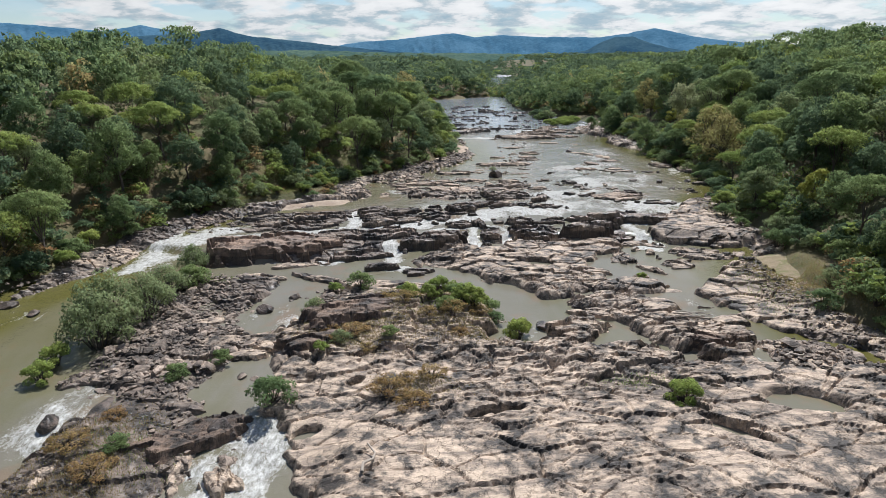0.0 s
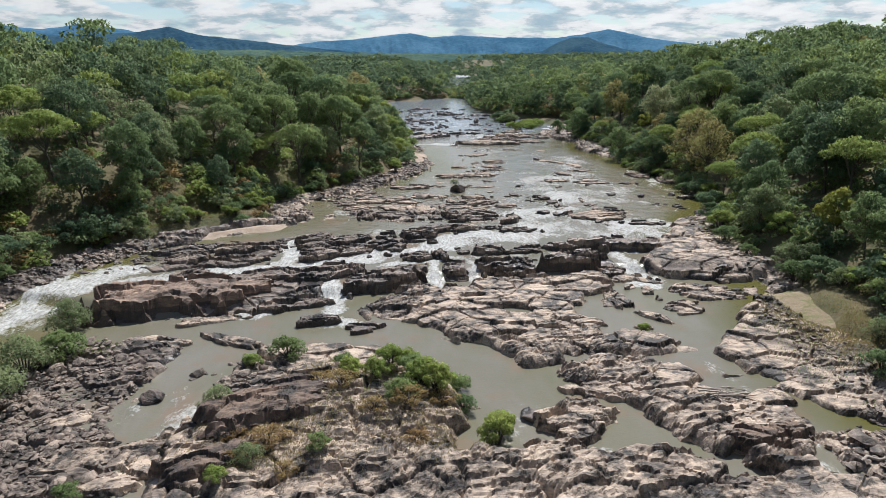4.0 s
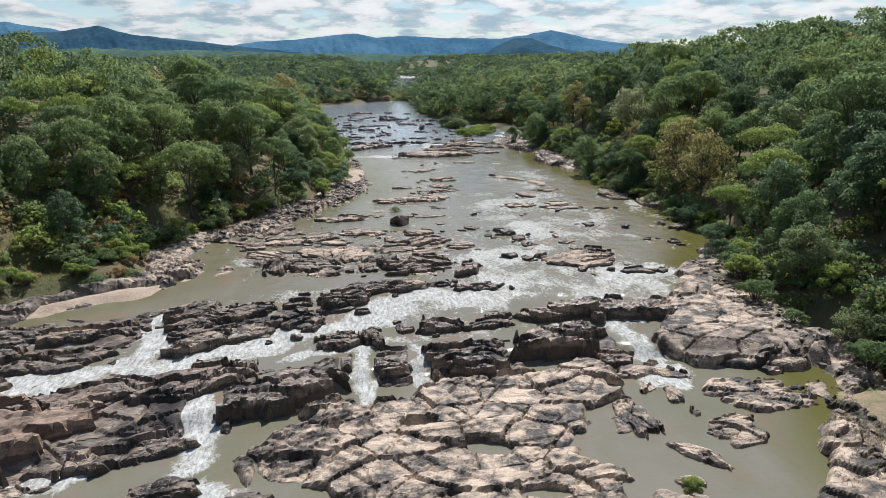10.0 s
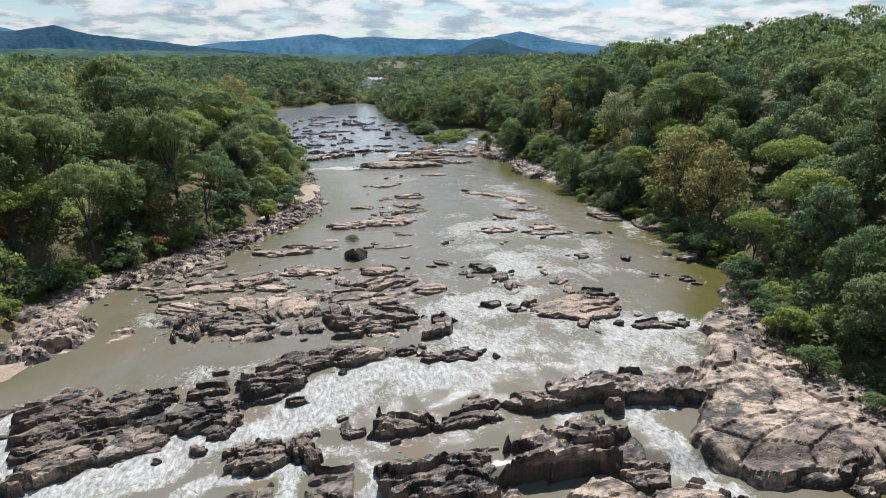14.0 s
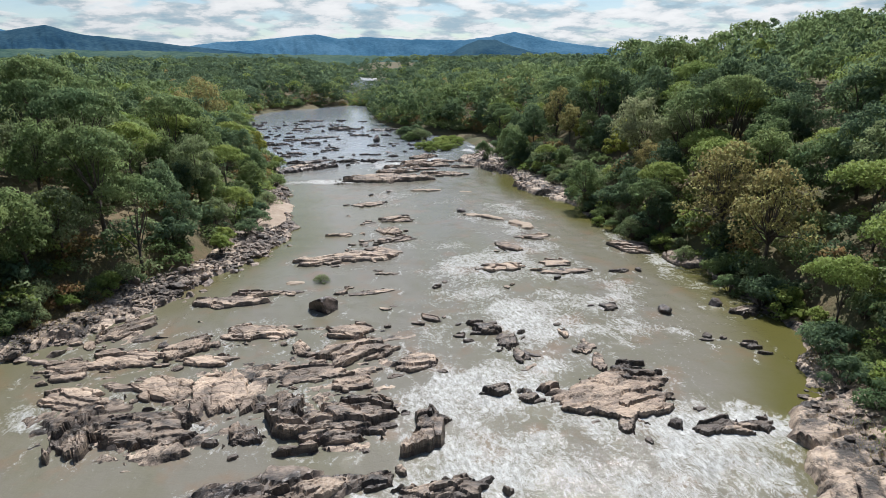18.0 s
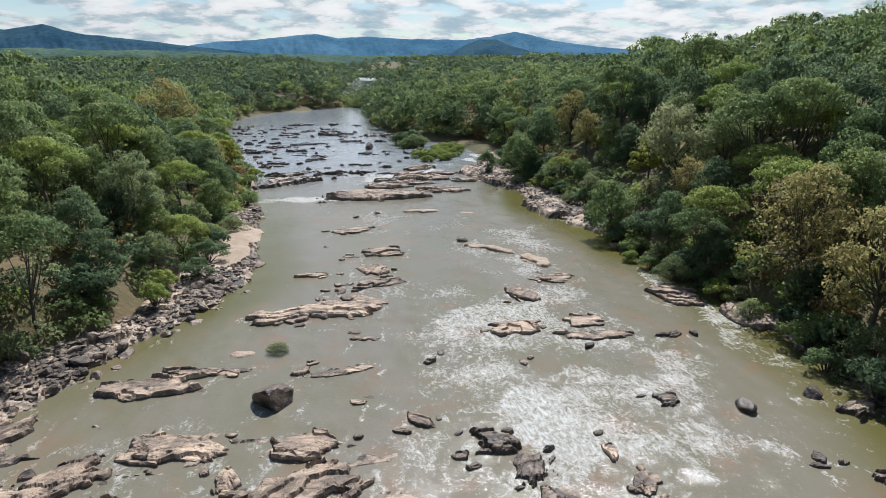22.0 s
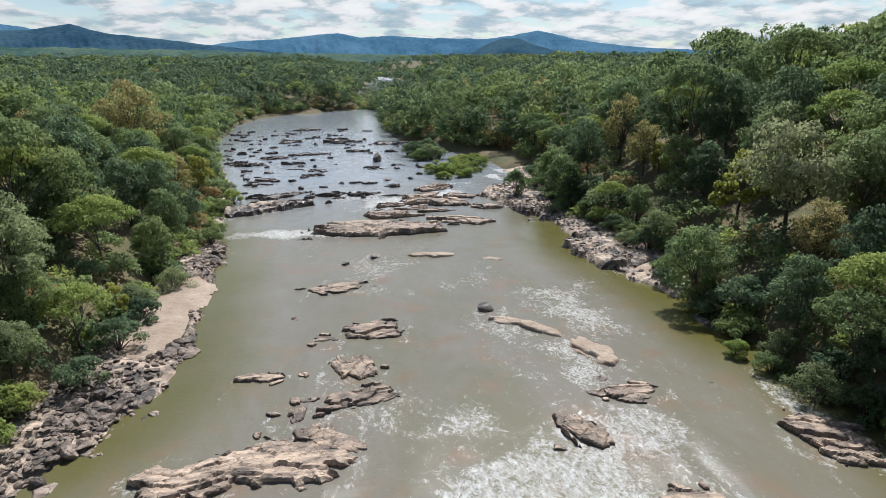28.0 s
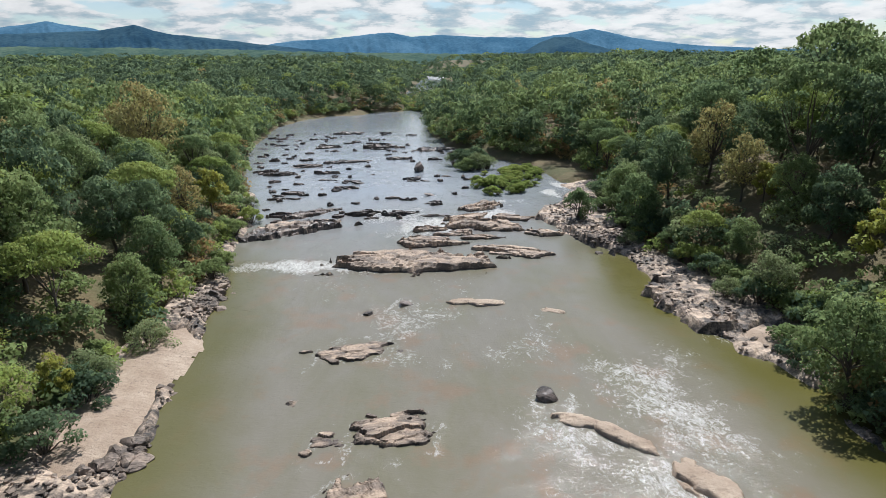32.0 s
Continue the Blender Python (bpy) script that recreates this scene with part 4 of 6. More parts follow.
FOAM2 = [(-33, 92, 7, 2.6, 20, 1.1), (-27, 84.5, 6, 1.4, 5, 1.0), (-18, 77.5, 6, 1.2, 8, 0.95), (3, 92, 9, 1.3, 12, 1.0), (16, 94, 8, 1.6, 0, 0.75), (25, 93, 4, 2.2, 0, 0.95), (37, 91, 2.2, 5, 30, 0.9), (13, 86.3, 3, 1.0, 5, 0.9), (20, 104, 8, 4, 20, 0.7), (36, 100, 6, 5, 0, 0.8), (23, 112, 9, 16, 0, 0.68), (29, 127, 10, 14, 0, 0.7), (40, 134, 9, 11, 0, 0.6), (53, 150, 4, 9, 0, 0.6), (54, 136, 4.0, 14, 0, 0.66), (44, 122, 9, 6, 0, 0.58), (15, 205, 12, 3, -5, 0.97), (31, 222, 10, 6, 20, 0.84), (40, 227, 8, 5, 30, 0.86), (56, 243, 3, 6, 0, 0.9), (28, 228, 12, 10, 0, 0.6), (46, 236, 8, 4, 0, 0.62),
         (59, 250, 3, 14, 0, 0.7), (-13, 36.5, 2.8, 6, 10, 0.95), (-16, 33, 3, 6, 20, 0.9), (-29, 41, 4, 8, 0, 0.78), (-16.5, 57.5, 1.5, 2.5, 0, 0.7), (16, 50.5, 5, 1, -12, 0.75), (27, 49, 3, 1.0, 0, 0.6), (29, 57, 1.5, 8, 10, 0.7)]
FOAM3 = [(38, 157, 9, 20, 10, 0.58), (46, 172, 7, 12, 10, 0.56), (32, 146, 12, 12, 0, 0.62), (22, 152, 8, 12, 0, 0.48), (30, 185, 16, 12, 0, 0.48), (-8, 118, 3, 3, 0, 0.7), (3, 113, 4, 2, 0, 0.6), (9, 116, 2, 3, 0, 0.8),
         (20, 270, 22, 40, 0, 0.44), (20, 330, 22, 40, 0, 0.42), (66, 720, 30, 60, 0, 0.45), (120, 1150, 40, 200, 0, 0.8)]

STREAMS = [  # points along the run, half width, strength
    ([(-14.5, 100.7), (-15.0, 93.4), (-19.4, 90.2), (-23.6, 89.5)], 1.3, 1.0),
    ([(13.4, 102.7), (7.7, 101.2), (2.5, 97.7), (-4.3, 95.0), (-10.6, 92.1)], 1.7, 0.95),
    ([(-7.3, 86.8), (-7.9, 81.8), (-9.9, 79.5), (-12.9, 78.8), (-15.1, 77.5)], 1.0, 1.0),
    ([(41.6, 106.7), (31.7, 104.4), (25.5, 103.0), (18.4, 101.0), (11.8, 100.2)], 3.2, 0.76),
    ([(36.0, 122.0), (26.1, 114.1), (21.5, 108.7), (18.6, 101.5)], 3.0, 0.7),
    ([(9.0, 101.2), (5.2, 99.5), (1.3, 97.6), (-2.9, 94.9)], 1.6, 0.9),
    ([(-15.1, 101.6), (-14.8, 96.8), (-14.6, 92.8)], 1.0, 1.0),
    ([(-3.8, 95.5), (-8.5, 93.0), (-12.7, 91.5)], 1.0, 1.0),
    ([(4.8, 90.9), (4.7, 86.2)], 0.7, 1.0),
    ([(10.0, 91.9), (9.9, 87.4)], 0.6, 1.0),
    ([(31.0, 94.1), (30.2, 89.2), (30.3, 87.0)], 0.9, 1.0),
    ([(4.7, 90.7), (4.8, 85.7)], 0.6, 1.0),
    ([(68.9, 156.1), (65.4, 140.5), (62.2, 128.0), (60.4, 117.8)], 1.6, 0.62),
    ([(35.9, 123.4), (38.6, 118.6), (42.1, 114.2)], 1.2, 0.6),
]


def water_height(x, y):
    f = foam_at(x, y)
    return level(x, y) + (fbm(x * 0.5, y * 0.3, 80, 3) - 0.5) * 0.1 + (fbm(x * 0.9, y * 0.9, 90, 4) - 0.5) * 0.55 * np.clip(f, 0, 1.2)


def wakes(x, y):
    """White collars round the rocks and two lines of foam trailing downstream from each."""
    f = np.zeros(np.shape(x))
    for px, py, a, b_, h, ang in LEDGE_A + LEDGE_B + LEDGE_C + MIDRIVER_A + MIDRIVER_B + MIDRIVER_C + MIDRIVER_D + UPRIVER_A + BOULDERS + BOULDERS2 + BOULDERS3:
        c_, s_ = abs(math.cos(radians(ang))), abs(math.sin(radians(ang)))
        hx, hy = 0.5 * (a * c_ + b_ * s_) + 0.2, 0.5 * (a * s_ + b_ * c_) + 0.2
        near = np.nonzero((np.abs(x - px) < hx + 5) & (y < py + hy + 2) & (y > py - hy - 10))
        dx, down = np.abs(x[near] - px), py - y[near]
        ring = np.hypot(dx / hx, down / hy)
        v = 0.55 * np.exp(-((ring - 1.05) / 0.25) ** 2)
        v = np.maximum(v, 0.85 * np.exp(-((dx - hx * 0.85 - 0.22 * np.maximum(down, 0)) / (0.45 + 0.05 * np.abs(down))) ** 2) * np.exp(-np.maximum(down, 0) / 5.0) * ease(down, -0.5, 0.4))
        f[near] = np.maximum(f[near], v)
    return f


def foam_at(x, y):
    f = np.zeros(np.shape(x))
    x, y = x + (fbm(x * 0.3, y * 0.3, 95, 3) - 0.5) * 4, y + (fbm(x * 0.3, y * 0.3, 105, 3) - 0.5) * 4
    for px, py, a, b_, ang, s in FOAM + FOAM2 + FOAM3:
        c_, s_ = math.cos(radians(ang)), math.sin(radians(ang))
        u, v = ((x - px) * c_ + (y - py) * s_) / a, (-(x - px) * s_ + (y - py) * c_) / b_
        f = np.maximum(f, min(s, 0.98) * (1 - ease(np.hypot(u, v), 0.3, 1.5)))
    for pts, wide, s in STREAMS + [(pts, 1.1 * wide, 0.86) for pts, wide in RUNS]:
        f = np.maximum(f, min(s, 0.98) * (1 - ease(off_line(pts, x, y) / wide, 0.2, 1.9)))
    f = np.where(f < 0.84, f * (0.7 + 0.5 * ease(fbm(x * 0.2, y * 0.2, 130, 3), 0.36, 0.62)), f)
    mid = np.minimum(x - left_water(y), right_water(y) - x)
    # weak foam over the main current paints the sun's glints as white flecks
    glint_flecks = 0.1 + 0.3 * ease(fbm(x * 0.07, y * 0.035, 120, 4), 0.35, 0.7)
    f = np.maximum(f, wakes(x, y))
    return np.maximum(f, glint_flecks * ease(mid, 1, 9) * ease(y, 100, 112) * (1 - 0.3 * ease(y, 190, 260)))


wy = np.concatenate([np.arange(-160, 17, 3), np.arange(18, 130, 0.4), steps(130, 300, 0.4, 1.5), steps(302, 1400, 2, 12)])
wx = np.concatenate([np.arange(-62, 66, 0.45), np.arange(66, 160, 6)])
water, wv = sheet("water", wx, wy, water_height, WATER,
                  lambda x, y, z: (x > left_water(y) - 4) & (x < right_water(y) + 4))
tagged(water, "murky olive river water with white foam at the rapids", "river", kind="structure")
# mask for the bank water's olive, painted tree reflection included
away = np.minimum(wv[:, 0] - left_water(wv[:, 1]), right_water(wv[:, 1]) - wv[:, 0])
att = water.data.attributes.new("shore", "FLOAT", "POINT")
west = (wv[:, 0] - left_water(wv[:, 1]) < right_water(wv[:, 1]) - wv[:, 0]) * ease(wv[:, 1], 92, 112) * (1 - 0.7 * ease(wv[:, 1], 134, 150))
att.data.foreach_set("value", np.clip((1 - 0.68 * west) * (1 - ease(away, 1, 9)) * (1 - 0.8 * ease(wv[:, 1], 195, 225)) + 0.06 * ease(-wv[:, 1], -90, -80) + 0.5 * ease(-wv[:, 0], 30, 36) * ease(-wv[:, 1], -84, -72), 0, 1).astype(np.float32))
att = water.data.attributes.new("foam", "FLOAT", "POINT")
att.data.foreach_set("value", foam_at(wv[:, 0], wv[:, 1]).astype(np.float32))


# ---- distant hills: (azimuth, elevation) of their crests as seen from the first eye ----
def ridge(name, dist, crest, mat, label, rough=0.12, foot=900):
    az, el = np.array(crest, float).T
    a = np.arange(az[0], az[-1], 0.12)
    e = np.interp(a, az, el) + (fbm(a * 1.3, a * 0, 300 + int(dist), 5) - 0.5) * rough
    rows = []
    for k in np.linspace(0, 1, 24):
        r = dist - foot * (1 - k) + (fbm(a * 0.8, a * 0 + 3 * k, 9, 3) - 0.5) * 420 * (1 - k)
        z = 25 + dist * np.tan(np.radians(e)) * (k ** 1.2) * (1 - 0.5 * (1 - k) * np.abs(fbm(a * 1.6 + 2 * k, a * 0 + 3 * k, 12, 5) * 2 - 1) * 2.2) - 40 * (1 - k)
        rows.append(np.stack([np.sin(np.radians(a)) * r, np.cos(np.radians(a)) * r, z], 1))
    rows.append(rows[-1] * [1.08, 1.08, 0] - [0, 0, 20])
    n_, m_ = len(a), len(rows)
    i, j = np.meshgrid(np.arange(n_ - 1), np.arange(m_ - 1))
    q_ = (j * n_ + i).ravel()
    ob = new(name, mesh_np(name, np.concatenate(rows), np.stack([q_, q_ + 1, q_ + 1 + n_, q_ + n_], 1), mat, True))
    return tagged(ob, label, "hills", kind="structure")


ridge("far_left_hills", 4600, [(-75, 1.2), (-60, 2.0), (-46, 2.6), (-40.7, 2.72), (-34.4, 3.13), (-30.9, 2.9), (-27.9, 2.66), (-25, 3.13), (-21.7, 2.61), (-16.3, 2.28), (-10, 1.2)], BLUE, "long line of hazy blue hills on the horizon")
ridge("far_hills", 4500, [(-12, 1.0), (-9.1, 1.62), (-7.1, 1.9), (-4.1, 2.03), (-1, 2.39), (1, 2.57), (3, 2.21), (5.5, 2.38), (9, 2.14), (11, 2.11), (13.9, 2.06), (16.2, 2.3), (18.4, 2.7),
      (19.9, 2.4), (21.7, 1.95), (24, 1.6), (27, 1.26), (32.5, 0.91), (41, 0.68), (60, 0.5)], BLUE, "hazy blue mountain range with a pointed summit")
ridge("left_hills", 3700, [(-75, 1.0), (-55, 1.6), (-41, 2.0), (-34.6, 1.95), (-30.3, 1.92), (-27.2, 2.21), (-21.7, 2.52), (-19, 2.99), (-16.8, 2.37), (-13, 2.01), (-9.1, 1.53), (-4.1, 1.02), (2, 0.5)], NAVY, "dark wooded hills with haze and cloud shade in their colour")
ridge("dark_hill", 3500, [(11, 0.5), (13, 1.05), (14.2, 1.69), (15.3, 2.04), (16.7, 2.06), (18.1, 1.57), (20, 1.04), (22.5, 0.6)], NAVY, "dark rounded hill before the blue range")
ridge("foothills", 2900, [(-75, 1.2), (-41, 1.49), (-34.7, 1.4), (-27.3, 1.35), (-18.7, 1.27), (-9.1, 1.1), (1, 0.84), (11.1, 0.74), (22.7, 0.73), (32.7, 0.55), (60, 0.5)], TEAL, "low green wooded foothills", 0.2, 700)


# ---- rocks ----

def outcrop_mesh(length, width, height, mat, seed, worn=0.0, depth=0.5):
    """A water-worn outcrop: low sheets of rock dipping one over another, with a ragged rim that runs under the water."""
    o = seed * 13.7
    s = min(0.26, max(0.1, length / 56))
    u, v = np.meshgrid(np.arange(-0.68 * length, 0.68 * length + s, s), np.arange(-0.72 * width - 0.3, 0.72 * width + 0.3 + s, s))
    k = 1.5 / (0.6 + min(length, 8) * 0.22)
    sheetw = (0.8 + 0.9 * hashed(np.array([seed]), np.array([3]), 5)[0]) * (1.0 + 0.06 * length)
    q = (v + 0.12 * u) / sheetw + (fbm(u * 0.3 + o, v * 0.4, 14, 4) - 0.5) * 3.2
    band = np.floor(q)
    along = (u + 0.8 * v) / (1.9 * sheetw) + 3.3 * hashed(band, band * 0, seed) + 0.3 * (fbm(u * 0.5, v * 0.5 + o, 4, 2) - 0.5)
    lift = hashed(band, np.floor(along), seed + 2)
    edge = np.minimum(np.minimum(along - np.floor(along), 1 - along + np.floor(along)) * 2.6, np.minimum(q - band, 1 - q + band)) * sheetw
    wu, wv = u + (lift - 0.5) * 0.2 * length, v + (hashed(band, np.floor(along), seed + 8) - 0.5) * 0.24 * width
    r = (np.abs(wu / (0.5 * length)) ** 2.6 + np.abs(wv / (0.46 * width)) ** 2.6) ** (1 / 2.6)
    d = 1 - r + (fbm(u * k * 0.5 + o, v * k * 1.5 + o, 8, 4, 0.55) - 0.5) * (1.35 - 0.7 * worn)
    z = 0.78 * height * (0.8 * ease(d, -0.03, 0.1) + 0.2 * ease(d, 0.1, 0.7)) - depth * (1 - ease(d, -0.22, 0.03))
    rugged = min(1.0, 0.3 + 0.55 * height) * (1 - 0.75 * worn) * ease(d, -0.12, 0.1)
    z = z + rugged * (0.5 * (lift - 0.55) - 0.3 * (q - band - 0.5) - 0.09 * (1 - ease(edge, 0.0, 0.1)))
    z = z + rugged * (0.4 * fractures(u * 1.5 + o, v * 1.9 - o, 3 + seed % 5) + 0.2 * (fbm(u * 1.2 + o, v * 3.2, 31, 4, 0.55) - 0.5))
    nx = u.shape[1]
    i, j = np.meshgrid(np.arange(nx - 1), np.arange(u.shape[0] - 1))
    a = (j * nx + i).ravel()
    faces = np.stack([a, a + 1, a + 1 + nx, a + nx], 1)
    fu, fv = u.ravel(), v.ravel()
    verts = np.stack([fu + (hashed(fu * 50, fv * 50, 2) - 0.5) * s * 0.3, fv + (hashed(fu * 50, fv * 50, 9) - 0.5) * s * 0.3, z.ravel()], 1)
    faces = faces[(verts[faces, 2] > 0.22 - depth).any(1)]
    used = np.zeros(len(verts), bool)
    used[faces.ravel()] = True
    return mesh_np("rock", verts[used], (np.cumsum(used) - 1)[faces], mat, worn > 0.3)


def outcrops(rows, label, name, mat, group, seed, worn=0.0, depth=0.5):
    for k, (x, y, length, width, height, ang) in enumerate(rows):
        if width > length:
            length, width, ang = width, length, ang + 90
        far_up = mat is WASHED and (y > 138 or (y > 116 and x < 24) or (y > 108 and 30 < x < 35))
        ob = new(name, outcrop_mesh(max(length, 0.7), max(width, 0.5), (min(height, 1.1) if depth < 1 else 0.9 * height) * (0.75 if far_up else 1.0), PALE if far_up else mat, seed + k, max(worn, 0.28) if far_up else worn, depth))
        ob.matrix_world = pose(x, y, float(level(np.array(x), np.array(y - 0.5))), 0, 0, ang)
        tagged(ob, label, "rock", group)


outcrops(CASCADE, "dark layered granite ledge that dams the river above the falls", "rock_ledge", LEDGE, "ledges of the cascade", 100, 0.0, 1.5)
outcrops([(-24.6, 81.3, 17, 8, 2.3, 8)], "great brown block of granite with a dark undercut face", "rock_ledge", BROWN, "ledges of the cascade", 130, 0.2, 1.5)
outcrops(LEDGE_A, "long tan rock slab lying in rushing white water", "rock_ledge", WASHED, "ledges above the cascade", 200)
outcrops(LEDGE_B, "broken tan rock slab with dark wet edges among the rapids", "rock_ledge", WASHED, "ledges above the cascade", 240)
outcrops(LEDGE_C, "layered pitted rock slab beside a white chute", "rock_ledge", WASHED, "ledges above the cascade", 270)
for k, rows in enumerate((MIDRIVER_A, MIDRIVER_B, MIDRIVER_C, MIDRIVER_D, UPRIVER_A)):
    outcrops(rows, "low pale granite outcrop washed by the river", "rock_outcrop", WASHED, "outcrops in the river", 300 + 40 * k)
outcrops(POOL_ROCKS, "low pale rock in the still pool below the falls", "rock_outcrop", ROCK, "outcrops in the pool", 480)
outcrops(SPIT_SLABS, "flat pale granite slab at the edge of the side channel", "rock_outcrop", ROCK, "slabs of the side channel", 500)
outcrops(UPRIVER_B[:5] + [(38, 226, 7, 3, 0.6, 30), (41, 233, 8, 4, 0.7, 40), (35, 217.5, 6, 2.5, 0.5, 10), (44.5, 225, 6, 3, 0.6, -10), (38, 215, 5, 2, 0.5, -5), (46.5, 216, 6, 3, 0.6, -20)], "broad pinkish granite slab at the upper rapids", "rock_outcrop", PALE, "outcrops at the upper rapids", 520, 0.15)
outcrops(UPRIVER_B[5:], "flat dark rock outcrop at the upper rapids", "rock_outcrop", WET, "outcrops at the upper rapids", 530)


# dark weathered slabs lying on the pale bedrock
for k, (x, y, length, width, height, ang) in enumerate([(-9.7, 56.6, 9, 4.2, 1.0, 20), (25.7, 51.6, 5, 2.4, 0.9, 10), (-12.2, 50.7, 6, 2.6, 0.7, 30), (-18.5, 37.9, 7, 3, 0.7, 35)]):
    ob = new("rock_slab", outcrop_mesh(length, width, height, SLAB, 760 + k, 0.1))
    ob.matrix_world = pose(x, y, float(bed(np.array([x]), np.array([y]))[0]) + 0.15, 0, 0, ang)
    tagged(ob, "dark brown weathered granite slab on the pale bedrock", "rock", "dark slabs on the shelf")


# small rocks round the outcrops, and the many dark ones of the upper rapids
rng = random.Random(77)
near_rows, far_rows = [], []
for x, y, length, width, height, ang in LEDGE_A + LEDGE_B + LEDGE_C + MIDRIVER_A + MIDRIVER_B + MIDRIVER_C + MIDRIVER_D + UPRIVER_A:
    for _ in range(rng.choice((1, 1, 2))):
        a = rng.uniform(0, 6.28)
        near_rows.append((x + math.cos(a) * (length * 0.5 + rng.uniform(0.2, 1.4)), y + math.sin(a) * (width * 0.5 + rng.uniform(0.2, 1.6)), rng.uniform(0.5, 1.5), rng.uniform(0.4, 0.9), rng.uniform(0.15, 0.45), rng.uniform(-25, 35)))
for _ in range(150):
    y = 226 + 125 * rng.random() ** 1.2
    lo, hi = float(left_water(y)) + 2, float(right_water(y)) - (14 if y < 280 else 2)
    far_rows.append((lo + (hi - lo) * rng.random() ** 1.3, y, rng.choice((0.9, 1.2, 1.6, 2.2, 3.6)) * rng.uniform(0.8, 1.3), rng.uniform(0.8, 2.0), rng.uniform(0.25, 0.75), rng.uniform(-8, 25)))
outcrops(near_rows, "small wet rock just breaking the water", "rock", WASHED, "small rocks in the river", 700)
outcrops(far_rows, "flat black rock in the upper rapids", "rock", BLACK, "rocks of the upper rapids", 1200)
outcrops([(34.9, 191.2, 4, 1.6, 0.3, -15), (8.8, 142.3, 2.2, 1.2, 0.25, -10), (32, 192, 3, 1.5, 0.35, 0), (41, 188.5, 3.5, 1.2, 0.15, -30), (42.9, 161.8, 5.2, 3.0, 0.4, -66), (40, 166.8, 4.1, 1.6, 0.4, -51), (37.5, 169, 3.4, 1.4, 0.35, -20), (8.2, 139.3, 2.0, 1.2, 0.2, 0)], "smooth sandy rock hump just above the water", "rock_outcrop", SAND, "outcrops in the river", 1400, 0.85)


def boulder_mesh(seed, mat, detail=3):
    """A block of stone about 1 m across with chipped planes."""
    rng = random.Random(seed)
    bm = bmesh.new()
    bmesh.ops.create_icosphere(bm, subdivisions=detail, radius=0.62)
    cuts = [(Vector((rng.gauss(0, 1), rng.gauss(0, 1), rng.gauss(0, 0.7))).normalized(), rng.uniform(0.3, 0.44)) for _ in range(11)]
    for vert in bm.verts:
        for nrm, d in cuts:
            over = vert.co.dot(nrm) - d
            if over > 0:
                vert.co -= nrm * over * 0.94
        vert.co += vert.co.normalized() * (noise.noise(vert.co * 4 + Vector((seed, 0, 0))) * 0.05)
    me = bpy.data.meshes.new("boulder")
    bm.to_mesh(me)
    bm.free()
    me.materials.append(mat)
    return me


BLOCKS = [boulder_mesh(60 + k, BLACK, 3) for k in range(5)]
STONES = [boulder_mesh(20 + k, STONE, 2) for k in range(8)]
rng = random.Random(3)
for k, (x, y, length, width, height, ang) in enumerate(BOULDERS + BOULDERS2 + BOULDERS3):
    ob = new("boulder", BLOCKS[k % 5])
    ob.matrix_world = pose(x, y, float(level(np.array(x), np.array(y))) + 0.18 * height, rng.uniform(-12, 12), rng.uniform(-15, 15), ang) @ Matrix.Diagonal((max(length, 0.9) * 1.05, width * 1.05, height * 0.95, 1))
    tagged(ob, "dark weathered boulder standing in the river", "boulder", "boulders in the river")

# loose stones on the spit, along the banks and under the falls
rng = random.Random(5)
HEAPS = [(-28, 58, 6, 12, 110), (-24, 48, 6, 5, 40), (-14, 64, 3, 3, 14), (-12, 128, 4, 5, 20), (-4, 143, 4, 6, 40), (4, 156, 3, 7, 45), (6, 195, 2, 5, 26), (34, 50, 4, 3, 26), (-16, 38, 3, 4, 12), (-38, 96, 4, 5, 22), (7, 168, 2, 2, 18),
         (55, 212, 4, 6, 20)]
spots = []
for x0, y0, a, b_, count in HEAPS:
    for _ in range(count):
        spots.append((x0 + rng.gauss(0, a * 0.5), y0 + rng.gauss(0, b_ * 0.5)))
sx, sy = np.array(spots).T
sz = np.maximum(bed(sx, sy), level(sx, sy) - 0.2)
for x, y, z in zip(sx, sy, sz):
    s = rng.choice((0.5, 0.6, 0.7, 0.9, 1.2))
    ob = new("stone", rng.choice(STONES))
    ob.matrix_world = pose(x, y, z + 0.16 * s, rng.uniform(-20, 20), rng.uniform(-20, 20), rng.uniform(0, 360)) @ Matrix.Diagonal((s * rng.uniform(0.9, 1.6), s, s * rng.uniform(0.5, 0.8), 1))
    tagged(ob, "loose angular grey stone on the river bank", "stone", "loose stones")

# rubble too small to count
small = bmesh.new()
bmesh.ops.create_icosphere(small, subdivisions=1, radius=0.55)
base = np.array([v.co for v in small.verts])
tris = np.array([[v.index for v in f.verts] for f in small.faces])
small.free()
g = np.random.default_rng(4)
xs, ys = [], []
for x0, y0, a, b_, count in HEAPS:
    n_ = count * 14
    xs.append(x0 + g.normal(0, a * 0.6, n_))
    ys.append(y0 + g.normal(0, b_ * 0.6, n_))
yy = g.uniform(30, 230, 2600)
side = g.random(2600) < 0.5
xs.append(np.where(side, left_water(yy) - g.uniform(-1.5, 4, 2600), right_water(yy) + g.uniform(-1, 4, 2600)))
ys.append(yy)
xs, ys = np.concatenate(xs), np.concatenate(ys)
zs = bed(xs, ys)
ok = (zs > level(xs, ys) - 0.15) & (sandy(xs, ys) < -0.3)
xs, ys, zs = xs[ok], ys[ok], zs[ok]
n_ = len(xs)
size = g.uniform(0.18, 0.5, n_)
ang = g.uniform(0, 6.28, n_)
